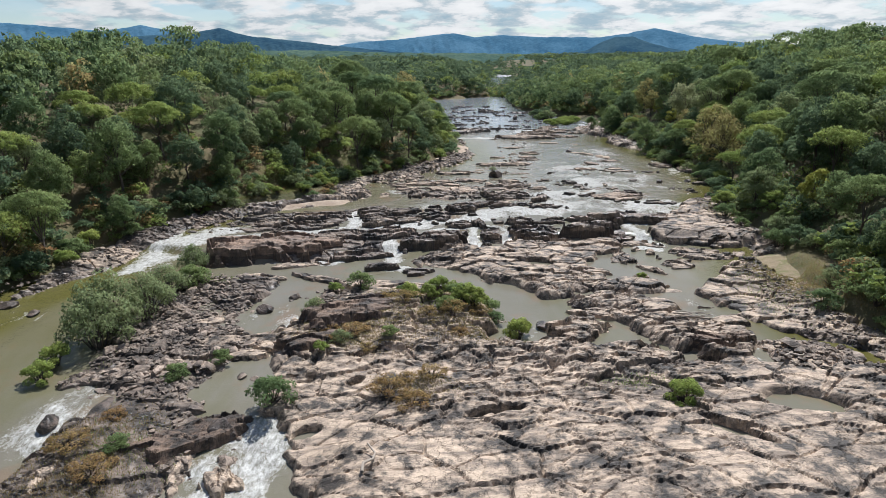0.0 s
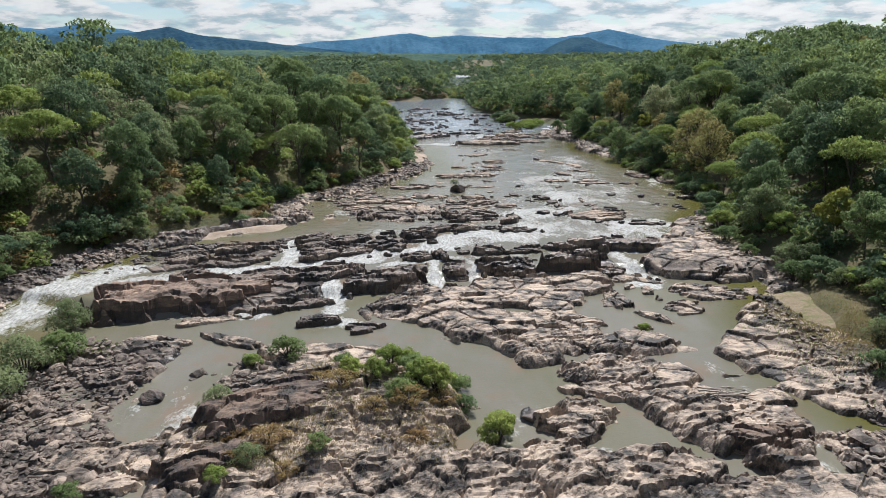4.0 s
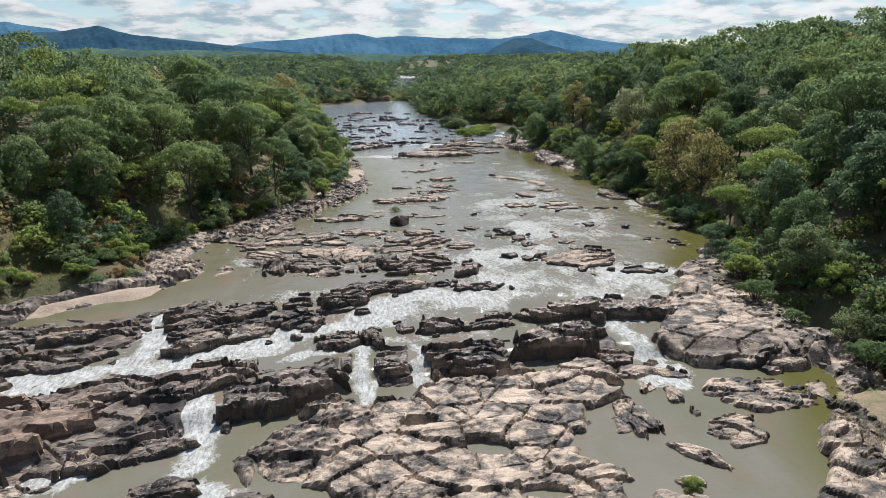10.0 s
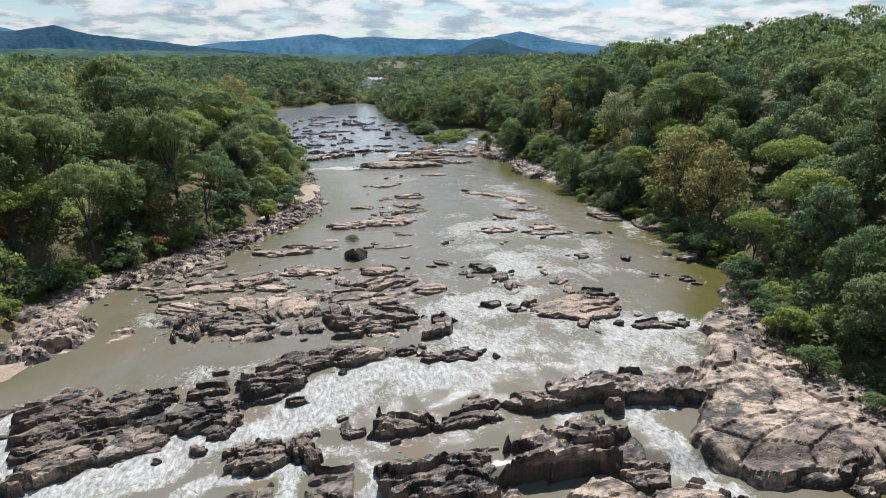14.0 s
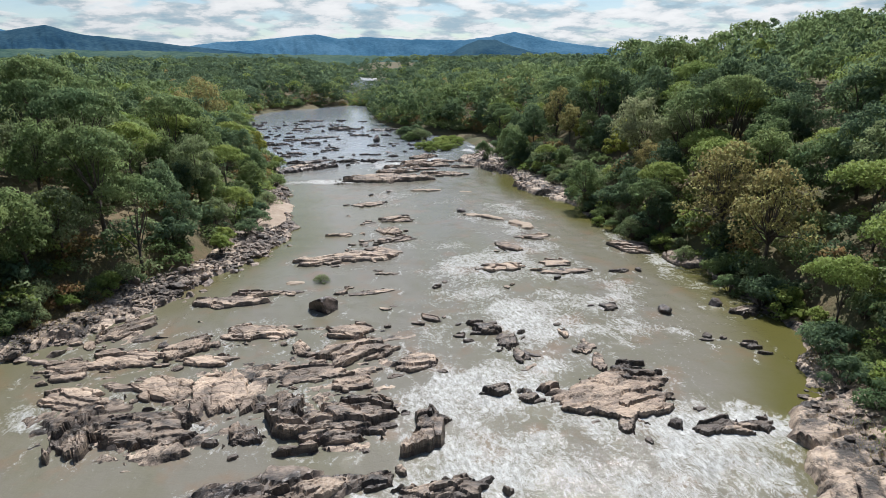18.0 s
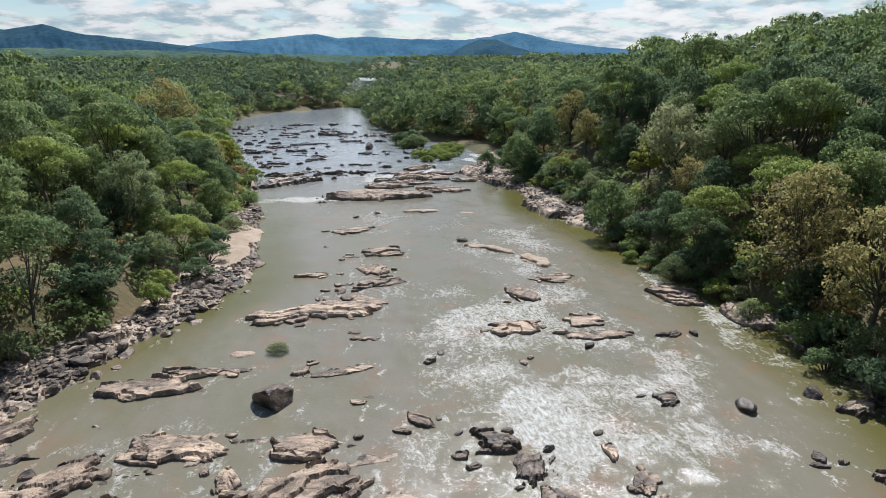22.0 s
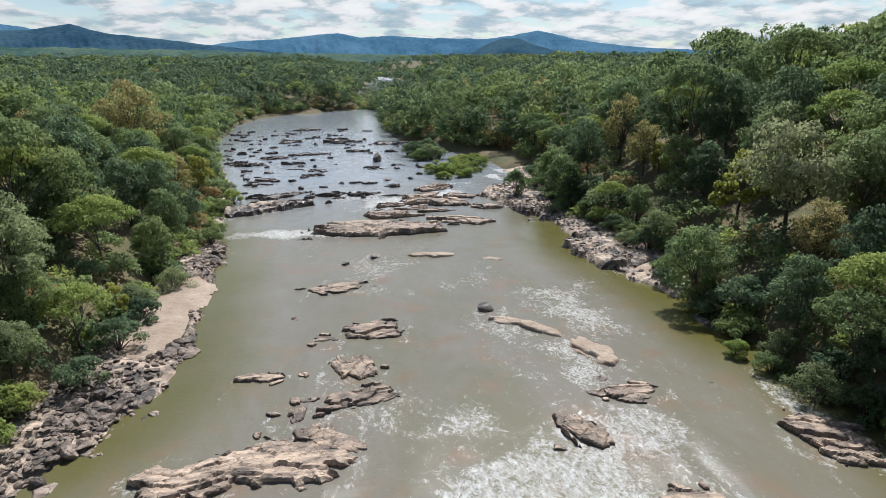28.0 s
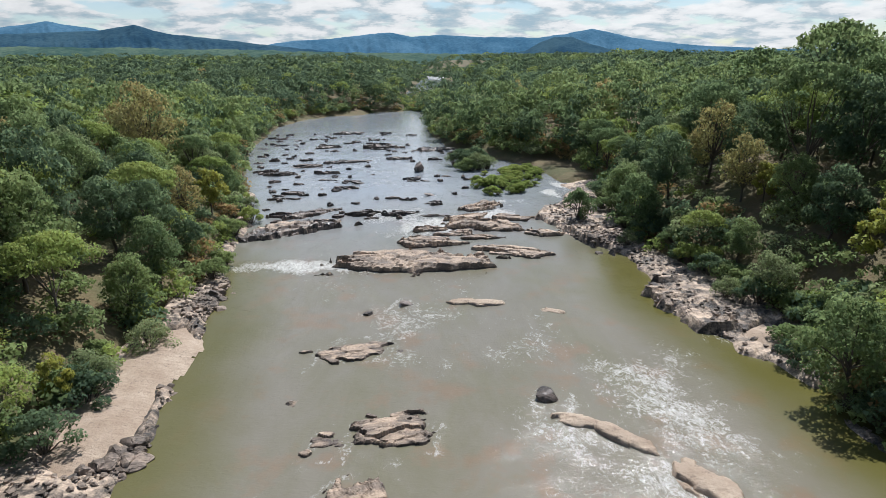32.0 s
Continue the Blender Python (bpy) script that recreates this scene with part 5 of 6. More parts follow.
lump = base[None] * (1 + 0.35 * g.standard_normal((n_, len(base), 1)).clip(-1.5, 1.5)) * np.stack([size * 1.3, size, size * 0.65], 1)[:, None]
V = np.stack([lump[..., 0] * np.cos(ang)[:, None] - lump[..., 1] * np.sin(ang)[:, None] + xs[:, None], lump[..., 0] * np.sin(ang)[:, None] + lump[..., 1] * np.cos(ang)[:, None] + ys[:, None], lump[..., 2] + zs[:, None] + 0.08], 2)
F = tris[None] + (np.arange(n_) * len(base))[:, None, None]
rubble = new("rubble", mesh_np("rubble", V.reshape(-1, 3), F.reshape(-1, 3), STONE))
tagged(rubble, "small broken grey stones along the banks", "rubble", kind="stuff")


# ---- trees ----
def tube(points, radii, sides=6):
    """A tapered limb along points."""
    V, F = [], []
    for k, (p_, r) in enumerate(zip(points, radii)):
        nxt = points[min(k + 1, len(points) - 1)] - points[max(k - 1, 0)]
        q_ = nxt.to_track_quat("Z", "Y")
        for s in range(sides):
            V.append(p_ + q_ @ Vector((r * math.cos(6.2832 * s / sides), r * math.sin(6.2832 * s / sides), 0)))
    for k in range(len(points) - 1):
        for s in range(sides):
            a, c_ = k * sides + s, k * sides + (s + 1) % sides
            F.append((a, c_, c_ + sides, a + sides))
    return np.array(V), np.array(F)


def joined(pieces):
    V, F, o = [], [], 0
    for v, f in pieces:
        V.append(v)
        F.append(f + o)
        o += len(v)
    return np.concatenate(V), np.concatenate(F)


def leaves(gen, centres, radii, per, size, flat=0.7):
    """Leaf sprays, three-cornered, through the outer part of ellipsoid clumps. Returns corners, faces and soft outward normals."""
    n_ = len(centres) * per
    d = gen.standard_normal((n_, 3))
    d /= np.linalg.norm(d, axis=1)[:, None]
    d[:, 2] = np.abs(d[:, 2]) * np.where(gen.random(n_) < 0.76, 1, -0.8)
    rad = np.repeat(np.asarray(radii), per)[:, None]
    mid = np.asarray(centres).mean(0)
    pos = np.repeat(np.asarray(centres), per, 0) + d * rad * [1, 1, flat] * (0.55 + 0.5 * gen.random((n_, 1)) ** 0.6)
    nrm = d * [0.8, 0.8, 1] + [0, 0, 0.3] + gen.standard_normal((n_, 3)) * 0.6
    nrm /= np.linalg.norm(nrm, axis=1)[:, None]
    a = np.cross(nrm, gen.standard_normal((n_, 3)))
    a /= np.linalg.norm(a, axis=1)[:, None]
    b_ = np.cross(nrm, a)
    s = (size * gen.uniform(0.6, 1.35, n_))[:, None]
    whole = pos - mid
    whole /= np.linalg.norm(whole, axis=1)[:, None] + 1e-6
    soft = d * 0.7 + whole * 0.3 + nrm * 0.6 + [0, 0, 0.55]
    soft /= np.linalg.norm(soft, axis=1)[:, None] + 1e-6
    b_ = b_ * np.sign((nrm * soft).sum(1))[:, None]
    V = np.stack([pos - a * s, pos + a * s * 0.7 - b_ * s * 0.75, pos + a * s * 0.7 + b_ * s * 0.75], 1)
    return V.reshape(-1, 3), np.arange(n_ * 3).reshape(-1, 3), np.repeat(soft, 3, 0)


def joined3(rows):
    V, F, N, o = [], [], [], 0
    for v, f, n_ in rows:
        V.append(v)
        F.append(f + o)
        N.append(n_)
        o += len(v)
    return np.concatenate(V), np.concatenate(F), np.concatenate(N)


def tree_parts(seed, height, spread, clumps, per, size, style="round", sparse=False):
    """Trunk with limbs, and a crown of leaf clumps at the limbs' ends."""
    r_ = random.Random(seed)
    gen = np.random.default_rng(seed)
    fork = height * r_.uniform(0.25, 0.4)
    lean = Vector((r_.uniform(-0.12, 0.12), r_.uniform(-0.12, 0.12), 1))
    knots = [lean * (fork * k / 4) + Vector((r_.gauss(0, 0.06), r_.gauss(0, 0.06), 0)) for k in range(5)]
    wide = 0.019 * height
    trunk = [tube(knots, [wide * (1.25 - 0.12 * k) for k in range(5)], 7)]
    ends, rads = [], []
    for k in range(clumps):
        ang = 2.4 * k + r_.uniform(-0.5, 0.5)
        out = spread * math.sqrt((k + 0.5) / clumps) * r_.uniform(0.75, 1.08)
        if style == "flat":
            z = height * (0.86 - 0.2 * (out / spread) ** 2) + r_.uniform(-0.5, 0.3)
        else:
            z = height * (0.87 - 0.5 * (out / spread) ** 2 + r_.uniform(-0.12, 0.05))
        end = Vector((lean.x * height * 0.7 + out * math.cos(ang), lean.y * height * 0.7 + out * math.sin(ang), z))
        ends.append(end)
        rads.append(spread * r_.uniform(0.2, 0.34))
    for k, end in enumerate(ends):
        if k % (5 if style == "flat" else 3) == 0 or sparse:
            start = knots[-1] if k % 4 else knots[3]
            mid = start.lerp(end, 0.5) + Vector((r_.gauss(0, 0.25), r_.gauss(0, 0.25), r_.uniform(-0.3, 0.5)))
            trunk.append(tube([start, mid, end], [wide * 0.42, wide * 0.26, wide * 0.08], 5))
    if style != "flat":
        for k in range(clumps // 2):
            ang = r_.uniform(0, 6.28)
            out = spread * r_.uniform(0.3, 0.85)
            ends.append(Vector((out * math.cos(ang), out * math.sin(ang), height * r_.uniform(0.3, 0.55))))
            rads.append(spread * r_.uniform(0.2, 0.3))
    return joined(trunk), leaves(gen, [tuple(e) for e in ends], rads, per, size, 0.55 if style == "flat" else 0.75)


KINDS = [  # leaf, height, spread, clumps, per clump, leaf size, style, label
    ("mid", 12.5, 5.0, 32, 125, 0.2, "round", "broad green riverside tree with a rounded crown"),
    ("dark", 13.5, 5.0, 32, 125, 0.2, "round", "tall dark green tree with a dense crown"),
    ("light", 11.0, 5.4, 34, 150, 0.18, "flat", "fresh green tree with a flat layered crown"),
    ("grey", 10.5, 4.8, 30, 125, 0.18, "round", "grey-green tree with fine foliage"),
    ("mid", 15.5, 6.2, 42, 140, 0.2, "flat", "tall spreading green tree with layered branches"),
    ("dark", 10.5, 4.4, 30, 120, 0.19, "round", "small dark green tree with a bushy crown"),
    ("rust", 12.0, 4.8, 32, 85, 0.18, "round", "half-bare tree with thin rusty-brown foliage"),
    ("yellow", 8.0, 2.8, 18, 90, 0.2, "round", "yellow-leaved tree among green ones"),
    ("pale", 12.0, 5.2, 34, 100, 0.2, "round", "big rounded tree covered in pale blossom"),
]
tree_kinds = []
for k, (leaf, height, spread, clumps, per, size, style, label) in enumerate(KINDS):
    variants = []
    for v_ in range(2 if leaf in ("rust", "yellow") else 3):
        (tv, tf), (lv, lf, ln) = tree_parts(40 + 10 * k + v_, height * (0.92 + 0.08 * v_), spread, clumps, per, size, style, leaf == "rust")
        tree = new("tree")
        trunk = new("trunk", mesh_np("trunk", tv, tf, BARK, True))
        crown = new("crown", mesh_np("crown", lv, lf, LEAF[leaf], True, ln))
        trunk.parent = crown.parent = tree
        tagged(tree, label, "tree", "riverside trees")
        variants.append([tree, False])
    tree_kinds.append(variants)


SLIM = 0.8


def plant(kind, x, y, z, scale, turn, rng):
    slot = rng.choice(tree_kinds[kind])
    m = pose(x, y, z, 0, 0, turn)
    if slot[1]:
        ob = copy_thing(slot[0], m)
    else:
        ob, slot[1] = slot[0], True
        ob.matrix_basis = m
    ob.scale = (scale * SLIM, scale * SLIM, scale * rng.uniform(0.9, 1.06))
    return ob


SINGLE = [(8, 68, 171, 1.2), (7, 69.5, 181, 1.35), (6, -14, 236, 1.45), (6, -20, 243, 1.2), (7, -1.5, 224, 1.1), (6, 61.5, 139, 1.25), (6, 60, 129.5, 1.1), (2, 65.5, 146, 0.9), (7, 53, 84, 1.0), (6, 70, 214, 1.0), (4, 92, 202.5, 1.15), (4, 107.7, 243, 1.1), (8, -30, 205, 1.0), (2, 66, 122, 1.0)]
rng = random.Random(11)
g = np.random.default_rng(11)
# candidates on a jittered grid over both slopes, nearest to the water first
cand = []
for gx_ in np.arange(-420, 480, 5.9):
    for gy_ in np.arange(-48, 820, 5.9):
        x, y = gx_ + rng.uniform(-2.6, 2.6), gy_ + rng.uniform(-2.6, 2.6)
        cand.append((x, y))
cx_, cy_ = np.array(cand).T
dl, dr = left_trees(cy_) - cx_, cx_ - right_trees(cy_)
off = np.maximum(dl, dr)
az = np.degrees(np.arctan2(cx_, np.maximum(cy_ + 25, 1)))
seen = (off > 0.6) & ((np.abs(az) < 58) | (cy_ < 40)) & ((off < 115) | (cy_ > 330)) & ((off < 60) | (cy_ > 28)) & ~((cy_ > 600) & (np.abs(cx_ - 0.1 * cy_ - 8) < 15))
for kind, x, y, s in SINGLE:
    seen &= np.hypot(cx_ - x, cy_ - y) > 5.5
    seen &= np.hypot(cx_ - 0.85 * x - 3, cy_ - 0.93 * y - 7) > 4
cx_, cy_, off = cx_[seen], cy_[seen], off[seen]
cz_ = ground_height(cx_, cy_)
score = off + 0.55 * np.maximum(cy_ - 215, 0) + 0.7 * np.maximum(45 - cy_, 0) + 60 * (cy_ < 26)
order = np.argsort(score)
NEAR = 330
WEIGHTS = (30, 17, 15, 9, 11, 14, 2.5, 0.8)
for k in order[:NEAR]:
    kind = rng.choices(range(8), WEIGHTS)[0]
    plant(kind, cx_[k], cy_[k], cz_[k] - 0.15, rng.uniform(0.72, 1.12) * (0.72 if off[k] < 5 else 0.88 if off[k] < 12 else 1.0), rng.uniform(0, 360), rng)

# single trees that stand out by their colour
for kind, x, y, s in SINGLE:
    ob = plant(kind, x, y, float(ground_height(np.array([x]), np.array([y]))[0]) - 0.2, s, rng.uniform(0, 360), rng)

# the woods behind them
lots = {}
for k, (leaf, height, spread, clumps, per, size, style, label) in enumerate(KINDS[:8]):
    for lod, (pc, ls, cl) in enumerate(((40, 0.29, 22), (30, 0.4, 18), (66, 0.21, 26), (20, 0.5, 13), (12, 0.85, 9))):
        for v_ in range(3):
            lots[k, lod, v_] = tree_parts(400 + 10 * k + v_ + 60 * lod, height, spread, cl, pc, ls * size / 0.2, style)[1]
woods, canopy = {}, {}


def stand(kind, lod, x, y, z, s, leaf="", wide=1.0):
    lv, lf, ln = lots[kind, lod, rng.randrange(3)]
    a = rng.uniform(0, 6.28)
    ca, sa = math.cos(a), math.sin(a)
    turn = np.array([[ca, sa, 0], [-sa, ca, 0], [0, 0, 1]])
    (canopy if leaf else woods).setdefault((leaf or KINDS[kind][0], rng.randrange(4)), []).append(((lv * [s * SLIM * wide, s * SLIM * wide, s]) @ turn + [x, y, z], lf, ln @ turn))


for k in order[NEAR:]:
    x, y = cx_[k], cy_[k]
    dist = math.hypot(x - 0.18 * min(max(y, 0), 133), y - min(max(y, 0), 133))
    kind = rng.choices(range(8), WEIGHTS)[0]
    s = rng.uniform(0.75, 1.15) * (0.4 if 450 < y < 640 and abs(x - 0.1 * y - 8) < 22 else 1.0)
    if dist < 230:
        stand(kind, 2 if dist < 52 else 0 if dist < 85 else 1 if dist < 175 else 3, x, y, cz_[k], s)
    elif rng.random() < (0.8 if dist < 330 else 0.5):
        # most far crowns take the leaf colour that has haze painted in
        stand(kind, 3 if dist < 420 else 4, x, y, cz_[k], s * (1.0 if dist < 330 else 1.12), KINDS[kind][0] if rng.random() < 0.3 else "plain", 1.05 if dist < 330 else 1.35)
# farther canopy out to the foothills
n_ = 3100
r = 800 + 2100 * g.random(n_) ** 1.6
a = np.radians(g.uniform(-52, 58, n_))
fx, fy = np.sin(a) * r, np.cos(a) * r
fz = ground_height(fx, fy)
for x, y, z, r1 in zip(fx, fy, fz, r):
    if abs(x - 0.1 * y - 8) < 17 and y < 1000:
        continue
    kind = rng.choices(range(6), WEIGHTS[:6])[0]
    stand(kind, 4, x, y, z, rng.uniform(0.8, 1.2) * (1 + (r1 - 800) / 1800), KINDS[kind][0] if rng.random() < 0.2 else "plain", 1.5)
for (leaf, tone), rows in woods.items():
    V, F, N = joined3(rows)
    ob = new("woodland", mesh_np("woodland", V, F, LEAF[leaf], True, N))
    tagged(ob, "dense woodland canopy in %s tones on the slopes and plain" % leaf, "forest", kind="stuff")
for (leaf, tone), rows in canopy.items():
    V, F, N = joined3(rows)
    ob = new("woodland", mesh_np("woodland", V, F, LEAF[leaf], True, N))
    tagged(ob, "distant woodland canopy in %s tones across the valley" % leaf, "forest", kind="stuff")


# ---- shrubs, reeds and grass ----
def shrub_parts(seed, height, spread, clumps, per, size):
    r_ = random.Random(seed)
    gen = np.random.default_rng(seed)
    ends, rads, stems = [], [], []
    for k in range(clumps):
        ang, out = 2.4 * k, spread * math.sqrt((k + 0.4) / clumps) * r_.uniform(0.7, 1.1)
        end = Vector((out * math.cos(ang), out * math.sin(ang), height * (0.75 - 0.45 * (out / spread) ** 2 + r_.uniform(-0.15, 0.15))))
        ends.append(tuple(end))
        rads.append(spread * r_.uniform(0.28, 0.42))
        stems.append(tube([Vector((0.1 * math.cos(ang), 0.1 * math.sin(ang), -0.3)), end * 0.5 + Vector((0, 0, 0.15)), end], [0.06, 0.04, 0.015], 4))
    return joined(stems), leaves(gen, ends, rads, per, size, 0.8)


SHRUBS = [("light", 2.4, 1.5, 14, 150, 0.1, "bright green leafy shrub rooted in the rock"), ("mid", 2.0, 1.6, 14, 150, 0.1, "rounded green shrub at the water's edge"),
          ("grey", 2.6, 1.8, 18, 170, 0.075, "wispy grey-green shrub with fine leaves"), ("dark", 2.8, 2.0, 14, 140, 0.12, "dark green bush on the bank"), ("straw", 1.2, 1.2, 10, 130, 0.06, "low dry brown bush on the rock")]
shrub_kinds = []
for k, (leaf, height, spread, clumps, per, size, label) in enumerate(SHRUBS):
    (tv, tf), (lv, lf, ln) = shrub_parts(900 + k, height, spread, clumps, per, size)
    bush = new("shrub")
    stems = new("stem", mesh_np("stem", tv, tf, BARK, True))
    foliage = new("foliage", mesh_np("foliage", lv, lf, LEAF[leaf], True, ln))
    stems.parent = foliage.parent = bush
    tagged(bush, label, "shrub", "riverside shrubs")
    shrub_kinds.append([bush, False])


def shrub(kind, x, y, scale, turn=0.0, tall=1.0):
    slot = shrub_kinds[kind]
    ax, ay = np.array([x]), np.array([y])
    z = max(float(bed(ax, ay)[0]), float(ground_height(ax, ay)[0]), float(level(ax, ay)[0]) - 0.1)
    m = pose(x, y, z - 0.05, 0, 0, turn)
    if slot[1]:
        ob = copy_thing(slot[0], m)
    else:
        ob, slot[1] = slot[0], True
        ob.matrix_basis = m
    ob.scale = (scale, scale, scale * tall)
    return ob


PLANTED = [(1, -13.5, 41.4, 1.1, 1), (0, 18.8, 41.7, 1.0, 1), (0, 7.1, 53.1, 0.9, 1.3), (0, 7.6, 54.6, 0.7, 1.2), (0, 3.2, 58, 1.0, 1.1), (1, 1.5, 60.5, 0.9, 1), (0, -0.5, 62, 0.8, 1.1), (1, 4.6, 60, 0.9, 1), (4, -1.5, 55, 0.8, 1),
           (0, -3.5, 60.5, 0.7, 1), (1, -9.6, 66.4, 0.9, 1.1), (0, -12.3, 64.5, 0.6, 1), (2, -13.2, 57.5, 0.7, 1), (4, -7, 50, 0.8, 0.8), (1, -5, 51.5, 0.5, 0.8), (2, -9.5, 51, 0.6, 0.8), (0, -11, 49, 0.5, 0.8), (1, 0.5, 57, 0.8, 1), (0, 2.2, 59, 0.9, 1.1), (0, 24.6, 70.4, 0.45, 1)]
PLANTED2 = [(4, -4.5, 42.2, 1.3, 0.8), (4, -2.5, 40.8, 1.2, 0.7), (4, -1, 44.5, 1.1, 0.8), (4, -8.5, 53, 1.2, 0.6), (4, -10.5, 51.2, 1.1, 0.6), (4, 1, 55.5, 1.2, 0.8), (4, 3.5, 56.5, 1.0, 0.8), (4, -4, 58.2, 1.1, 0.7), (4, -26.5, 36.5, 1.3, 0.6), (4, -23.5, 34, 1.3, 0.6), (0, 1.2, 63.5, 0.8, 1), (1, 5.2, 57.5, 0.6, 0.9), (4, -6, 60, 0.9, 0.7), (4, -11, 54, 0.8, 0.7), (1, -4.5, 64, 0.6, 0.9), (4, 1.5, 52.5, 0.8, 0.7), (0, -1.5, 60.3, 0.7, 1.2), (2, -33, 52.5, 1.7, 1.3), (2, -33.8, 56, 1.9, 1.3), (2, -31.5, 60, 1.6, 1.2), (0, -35, 49, 1.0, 1), (2, -32, 66, 1.5, 1), (1, -30, 68.5, 1.2, 1), (0, -34.5, 46, 0.9, 1), (1, -23, 46.5, 0.7, 1), (1, -20, 49, 0.6, 1),
            (4, -25, 40, 0.8, 0.7), (1, -23, 36.5, 0.6, 0.7), (4, -3, 43.8, 0.8, 0.8), (4, -1.5, 42, 0.8, 0.7), (2, 11.9, 142.2, 0.55, 0.7), (0, -0.5, 153.7, 1.0, 1.1), (1, 54, 220.8, 1.3, 1.8)]
rng = random.Random(21)
for kind, x, y, scale, tall in PLANTED + PLANTED2:
    shrub(kind, x, y, scale, rng.uniform(0, 360), tall)
for _ in range(110):
    x, y = rng.uniform(41, 60), rng.uniform(241, 270)
    if ((x - 50 - 0.3 * (y - 256)) / 7) ** 2 + ((y - 256) / 14) ** 2 < 1:
        shrub(0, x, y, rng.uniform(0.6, 1.0), rng.uniform(0, 360), 0.85)
for _ in range(9):
    shrub(rng.choice((1, 2, 3)), rng.uniform(41, 49), rng.uniform(262, 280), rng.uniform(1.2, 2.0), rng.uniform(0, 360))
# brush on the strip of earth along the left bank
for _ in range(70):
    y = rng.uniform(92, 141)
    lo, hi = float(left_trees(y)) - 1.0, float(left_water(y)) - 6.0
    if hi > lo:
        shrub(rng.choice((0, 0, 1, 2, 4)), rng.uniform(lo, hi), y, rng.uniform(0.5, 1.0), rng.uniform(0, 360), rng.uniform(0.8, 1.2))
# shrubs under the tree lines
for side, count in ((left_trees, 50), (right_trees, 95)):
    for k in range(count):
        y = 36 + 204 * (k + rng.random()) / count
        off_ = rng.uniform(-1.8, 4.0)
        x = float(side(y)) + (off_ if side is right_trees else -off_)
        shrub(rng.choice((0, 1, 1, 2, 3, 3)), x, y, rng.uniform(0.7, 1.35), rng.uniform(0, 360))

# brush farther in: low foliage that hides the soil
low = {}
gen = np.random.default_rng(8)
brush = {leaf: [shrub_parts(950 + 7 * k + v_, 2.6, 2.1, 8, 32, 0.2)[1] for v_ in range(3)] for k, leaf in enumerate(("mid", "dark", "light", "grey", "straw"))}
for k in range(3400):
    y = rng.uniform(-20, 520)
    depth = rng.expovariate(1 / (16.0 if k % 2 else 7.0))
    x = float(left_trees(y)) - depth - 0.5 if rng.random() < 0.5 else float(right_trees(y)) + depth + 0.5
    if y > 415:
        depth *= 0.35
    if depth > 80:
        continue
    leaf = rng.choices(("mid", "dark", "light", "grey", "straw"), (30, 26, 16, 14, 14))[0]
    low.setdefault(leaf, []).append((x, y, rng.uniform(0.5, 1.2) * (1.3 if y > 230 else 1)))
for leaf, rows in low.items():
    px, py, ps = np.array(rows).T
    pz = ground_height(px, py)
    V, F, N = joined3([(brush[leaf][k % 3][0] * s_ + [x, y, z], brush[leaf][k % 3][1], brush[leaf][k % 3][2]) for k, (x, y, z, s_) in enumerate(zip(px, py, pz, ps))])
    tagged(new("undergrowth", mesh_np("undergrowth", V, F, LEAF[leaf], True, N)), "low %s undergrowth beneath the trees" % leaf, "undergrowth", kind="stuff")

# grass: thin blades in tufts
def grass(name, rows, leaf, label, blade=0.55):
    xs, ys = [], []
    for x0, y0, a, b_, count in rows:
        xs.append(x0 + gen.normal(0, a * 0.5, count))
        ys.append(y0 + gen.normal(0, b_ * 0.5, count))
    xs, ys = np.concatenate(xs), np.concatenate(ys)
    zs = np.maximum(bed(xs, ys), ground_height(xs, ys))
    ok = zs > level(xs, ys) + 0.05
    pos = np.stack([xs, ys, zs], 1)[ok]
    n_ = len(pos)
    ang = gen.uniform(0, 6.283, n_)
    side = np.stack([np.cos(ang), np.sin(ang), 0 * ang], 1) * 0.024
    tip = np.stack([gen.normal(0, 0.2, n_), gen.normal(0, 0.2, n_), gen.uniform(0.5, 1.2, n_)], 1) * blade
    V = np.stack([pos - side, pos + side, pos + tip], 1).reshape(-1, 3)
    tagged(new(name, mesh_np(name, V, np.arange(n_ * 3).reshape(-1, 3), LEAF[leaf])), label, "grass", kind="stuff")


DRY = [(-9, 55, 6, 4, 5000), (3, 53, 4, 3, 2500), (-3, 62, 5, 2, 2500), (-25, 33, 6, 4, 4000), (-2, 55, 6, 3, 3000), (-8, 51.5, 6, 2, 2500), (-2.5, 43.5, 4, 2, 1500), (-25, 38.5, 6, 4, 2500), (42, 68, 5, 9, 15000), (45, 60, 5, 9, 8000), (46, 99, 2, 6, 1200), (-27, 120, 5, 6, 3000), (-15, 135, 4, 5, 2500), (-38, 108, 5, 5, 2500), (-12, 141, 5, 5, 3000), (-24, 126, 4, 4, 3000), (-30, 112, 6, 5, 5000), (-38, 104, 5, 4, 3500), (52, 112, 2, 4, 1200)]
GREEN = [(1, 60, 6, 3, 1000), (-8, 57, 5, 4, 400), (-23, 36, 5, 4, 700), (-34, 50, 4, 8, 1200), (43, 68, 5, 10, 1500), (37, 64, 4, 8, 800), (50, 258, 9, 18, 5000), (32, 192, 1.6, 0.9, 500), (-28, 70, 3, 3, 500), (47, 97, 2, 7, 900), (-22, 128, 4, 4, 1200), (-7, 147, 4, 3, 1200), (-31, 113, 6, 5, 4500), (-38, 105, 4, 4, 3000), (-20, 132, 4, 4, 2000), (16, 44.5, 3, 1, 300)]
grass("dry_grass", DRY, "straw", "tufts of dry yellow-brown grass between rocks and trees", 0.2)
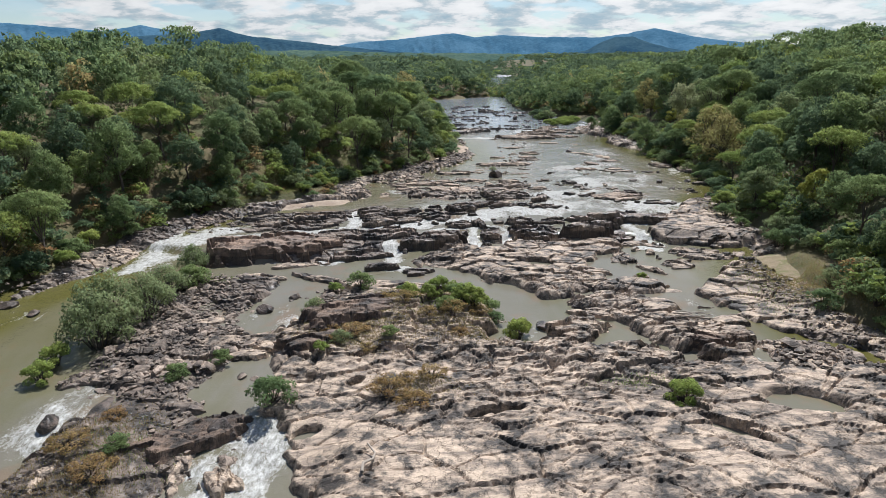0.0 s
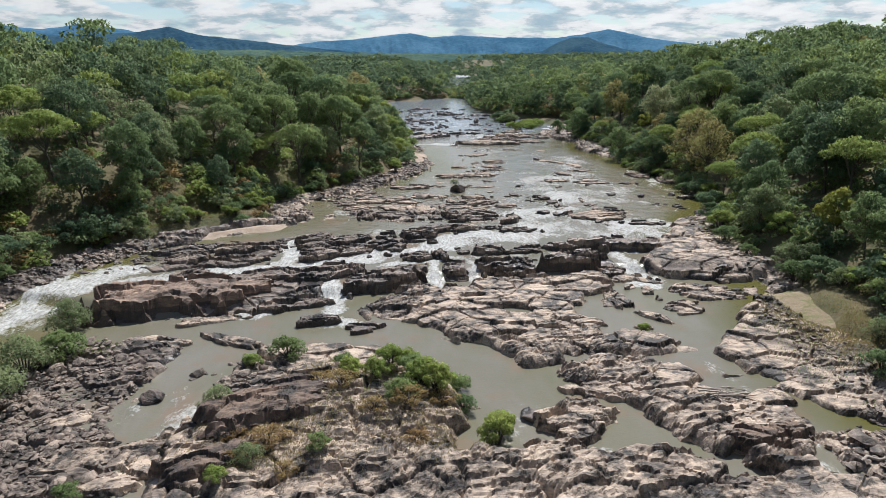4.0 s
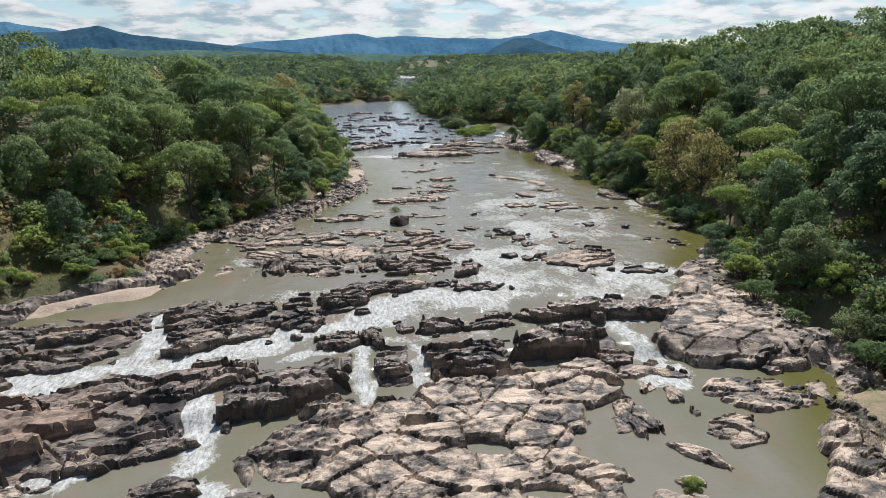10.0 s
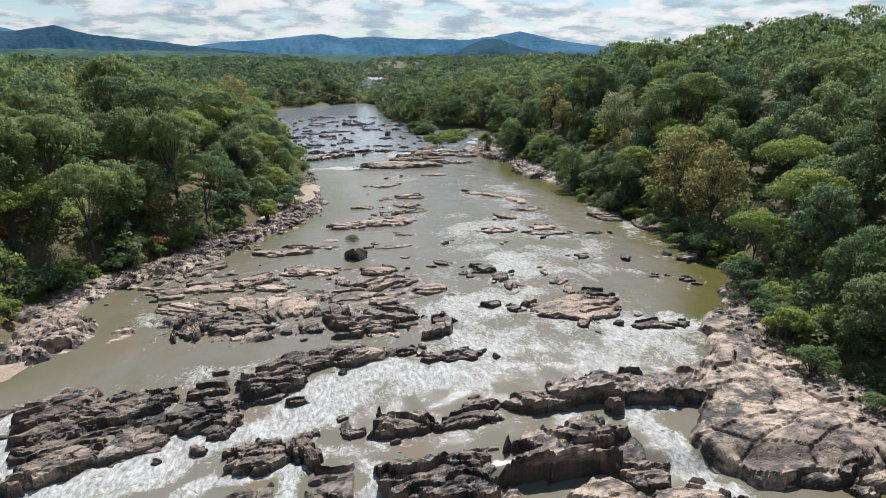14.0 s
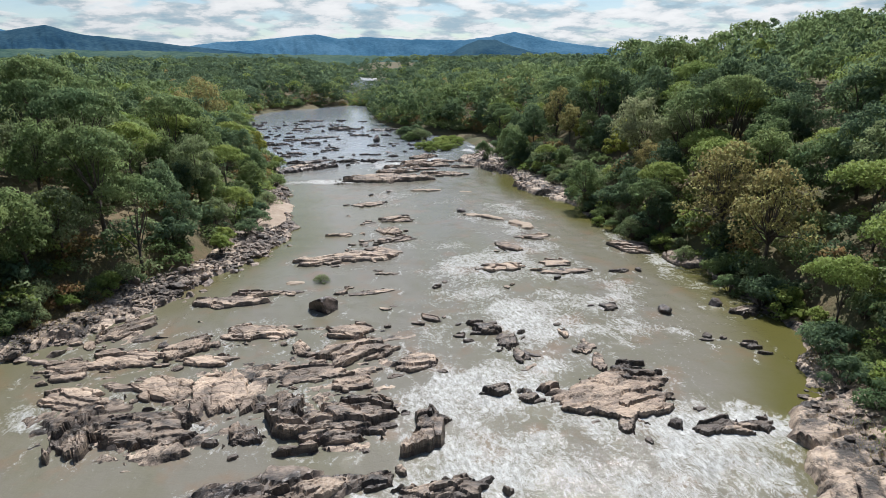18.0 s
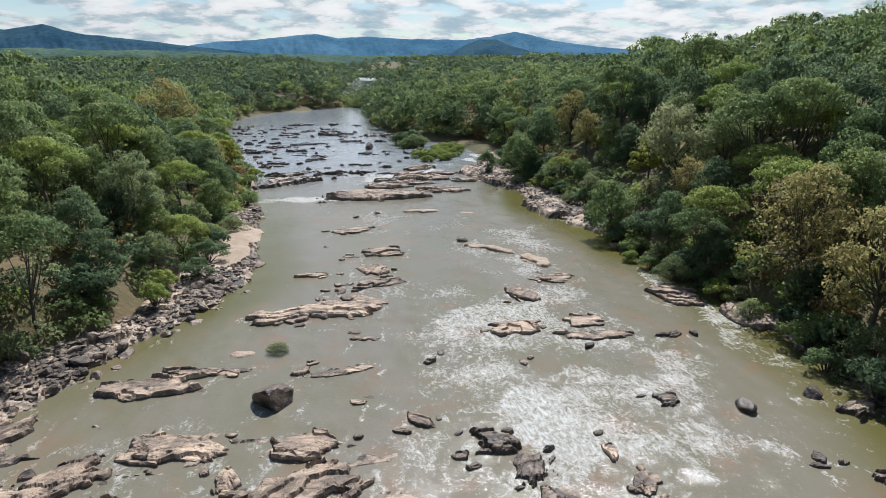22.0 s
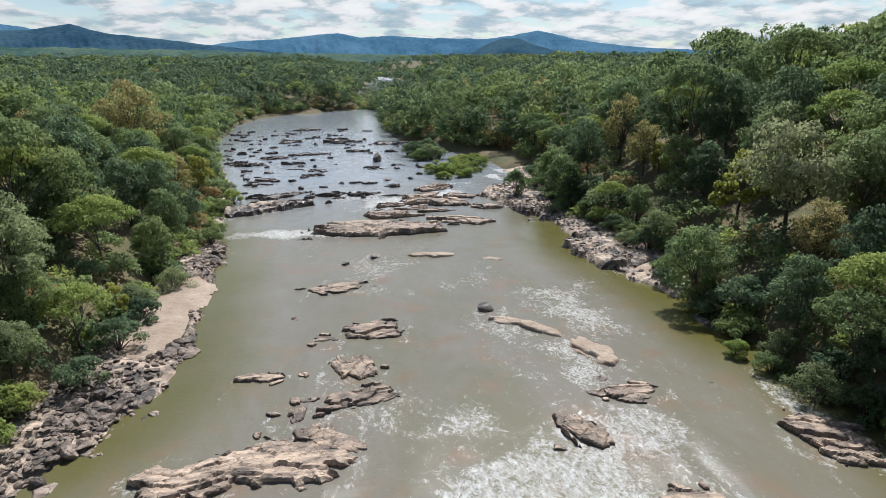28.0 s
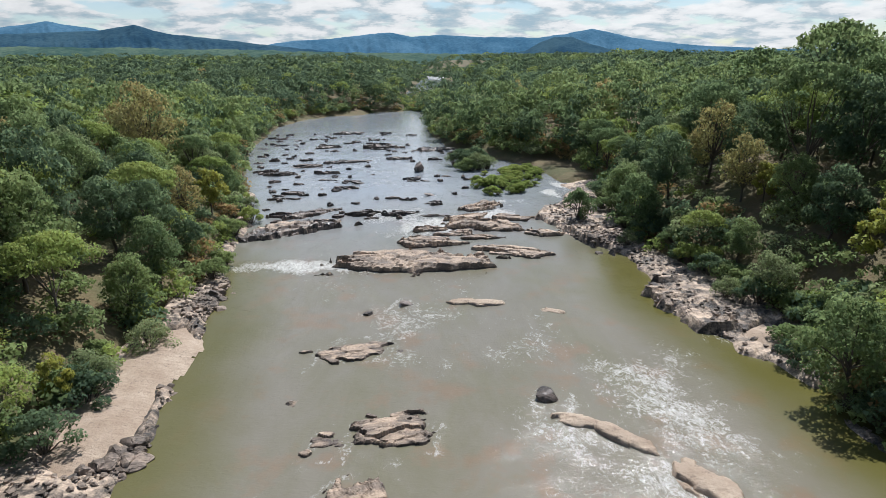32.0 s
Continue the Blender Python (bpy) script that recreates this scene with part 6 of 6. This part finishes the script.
grass("green_grass", GREEN, "light", "tufts of fresh green grass and reeds", 0.26)

# kinds not used so far stand deep in the wood
for k, slots in enumerate(tree_kinds):
    for slot in slots:
        if not slot[1]:
            slot[1] = True
            x, y = -70.0 - 3 * k, 120.0 + 6 * k
            slot[0].matrix_basis = pose(x, y, float(ground_height(np.array([x]), np.array([y]))[0]) - 0.2)
# the small pale tree on the spit beside the left rapids
ob = plant(3, -32.7, 75.2, float(bed(np.array([-32.7]), np.array([75.2]))[0]) - 0.1, 0.5, 40, rng)


# pale driftwood on the rocks
def driftwood(points, radius, label):
    pts = [Vector(p_) for p_ in points]
    V, F = tube(pts, [radius * (1 - 0.7 * k / len(pts)) for k in range(len(pts))], 7)
    return tagged(new("driftwood", mesh_np("driftwood", V, F, DRIFT, True)), label, "driftwood")


DRIFT, t, b = material("bleached_wood")
t.links.new(mix(t, fuzz(t, place(t, (4, 4, 1)), 3, 5), (0.42, 0.36, 0.29), (0.26, 0.22, 0.18)), b.inputs["Base Color"])
b.inputs["Roughness"].default_value = 0.85
for x0, y0, turn, span in ((-5.3, 32.6, 1.3, 2.6), (29.1, 49.7, 1.2, 3.0), (30.5, 48.6, 0.1, 2.2)):
    zz = float(bed(np.array([x0]), np.array([y0]))[0]) + 0.2
    driftwood([(x0 + span * k / 4 * math.cos(turn + 0.25 * math.sin(2 * k)), y0 + span * k / 4 * math.sin(turn + 0.25 * math.sin(2 * k)), zz + 0.12 * math.sin(1.7 * k) + 0.06 * k) for k in range(5)], 0.13, "bleached driftwood branch lying on the rocks")

# a heap of flood debris on the rock
for k in range(16):
    x0, y0, turn, span = 25.4 + rng.uniform(-1.3, 1.6), 57.2 + rng.uniform(-0.6, 0.6), rng.uniform(-0.5, 0.35), rng.uniform(1.6, 3.2)
    zz = float(bed(np.array([x0]), np.array([y0]))[0]) + rng.uniform(0.05, 0.6)
    driftwood([(x0 - span / 2 + span * j / 4, y0 + (span * j / 4 - span / 2) * math.sin(turn) + rng.uniform(-0.1, 0.1), zz + rng.uniform(-0.08, 0.08)) for j in range(5)], rng.uniform(0.04, 0.1), "weathered branch in a heap of flood debris")
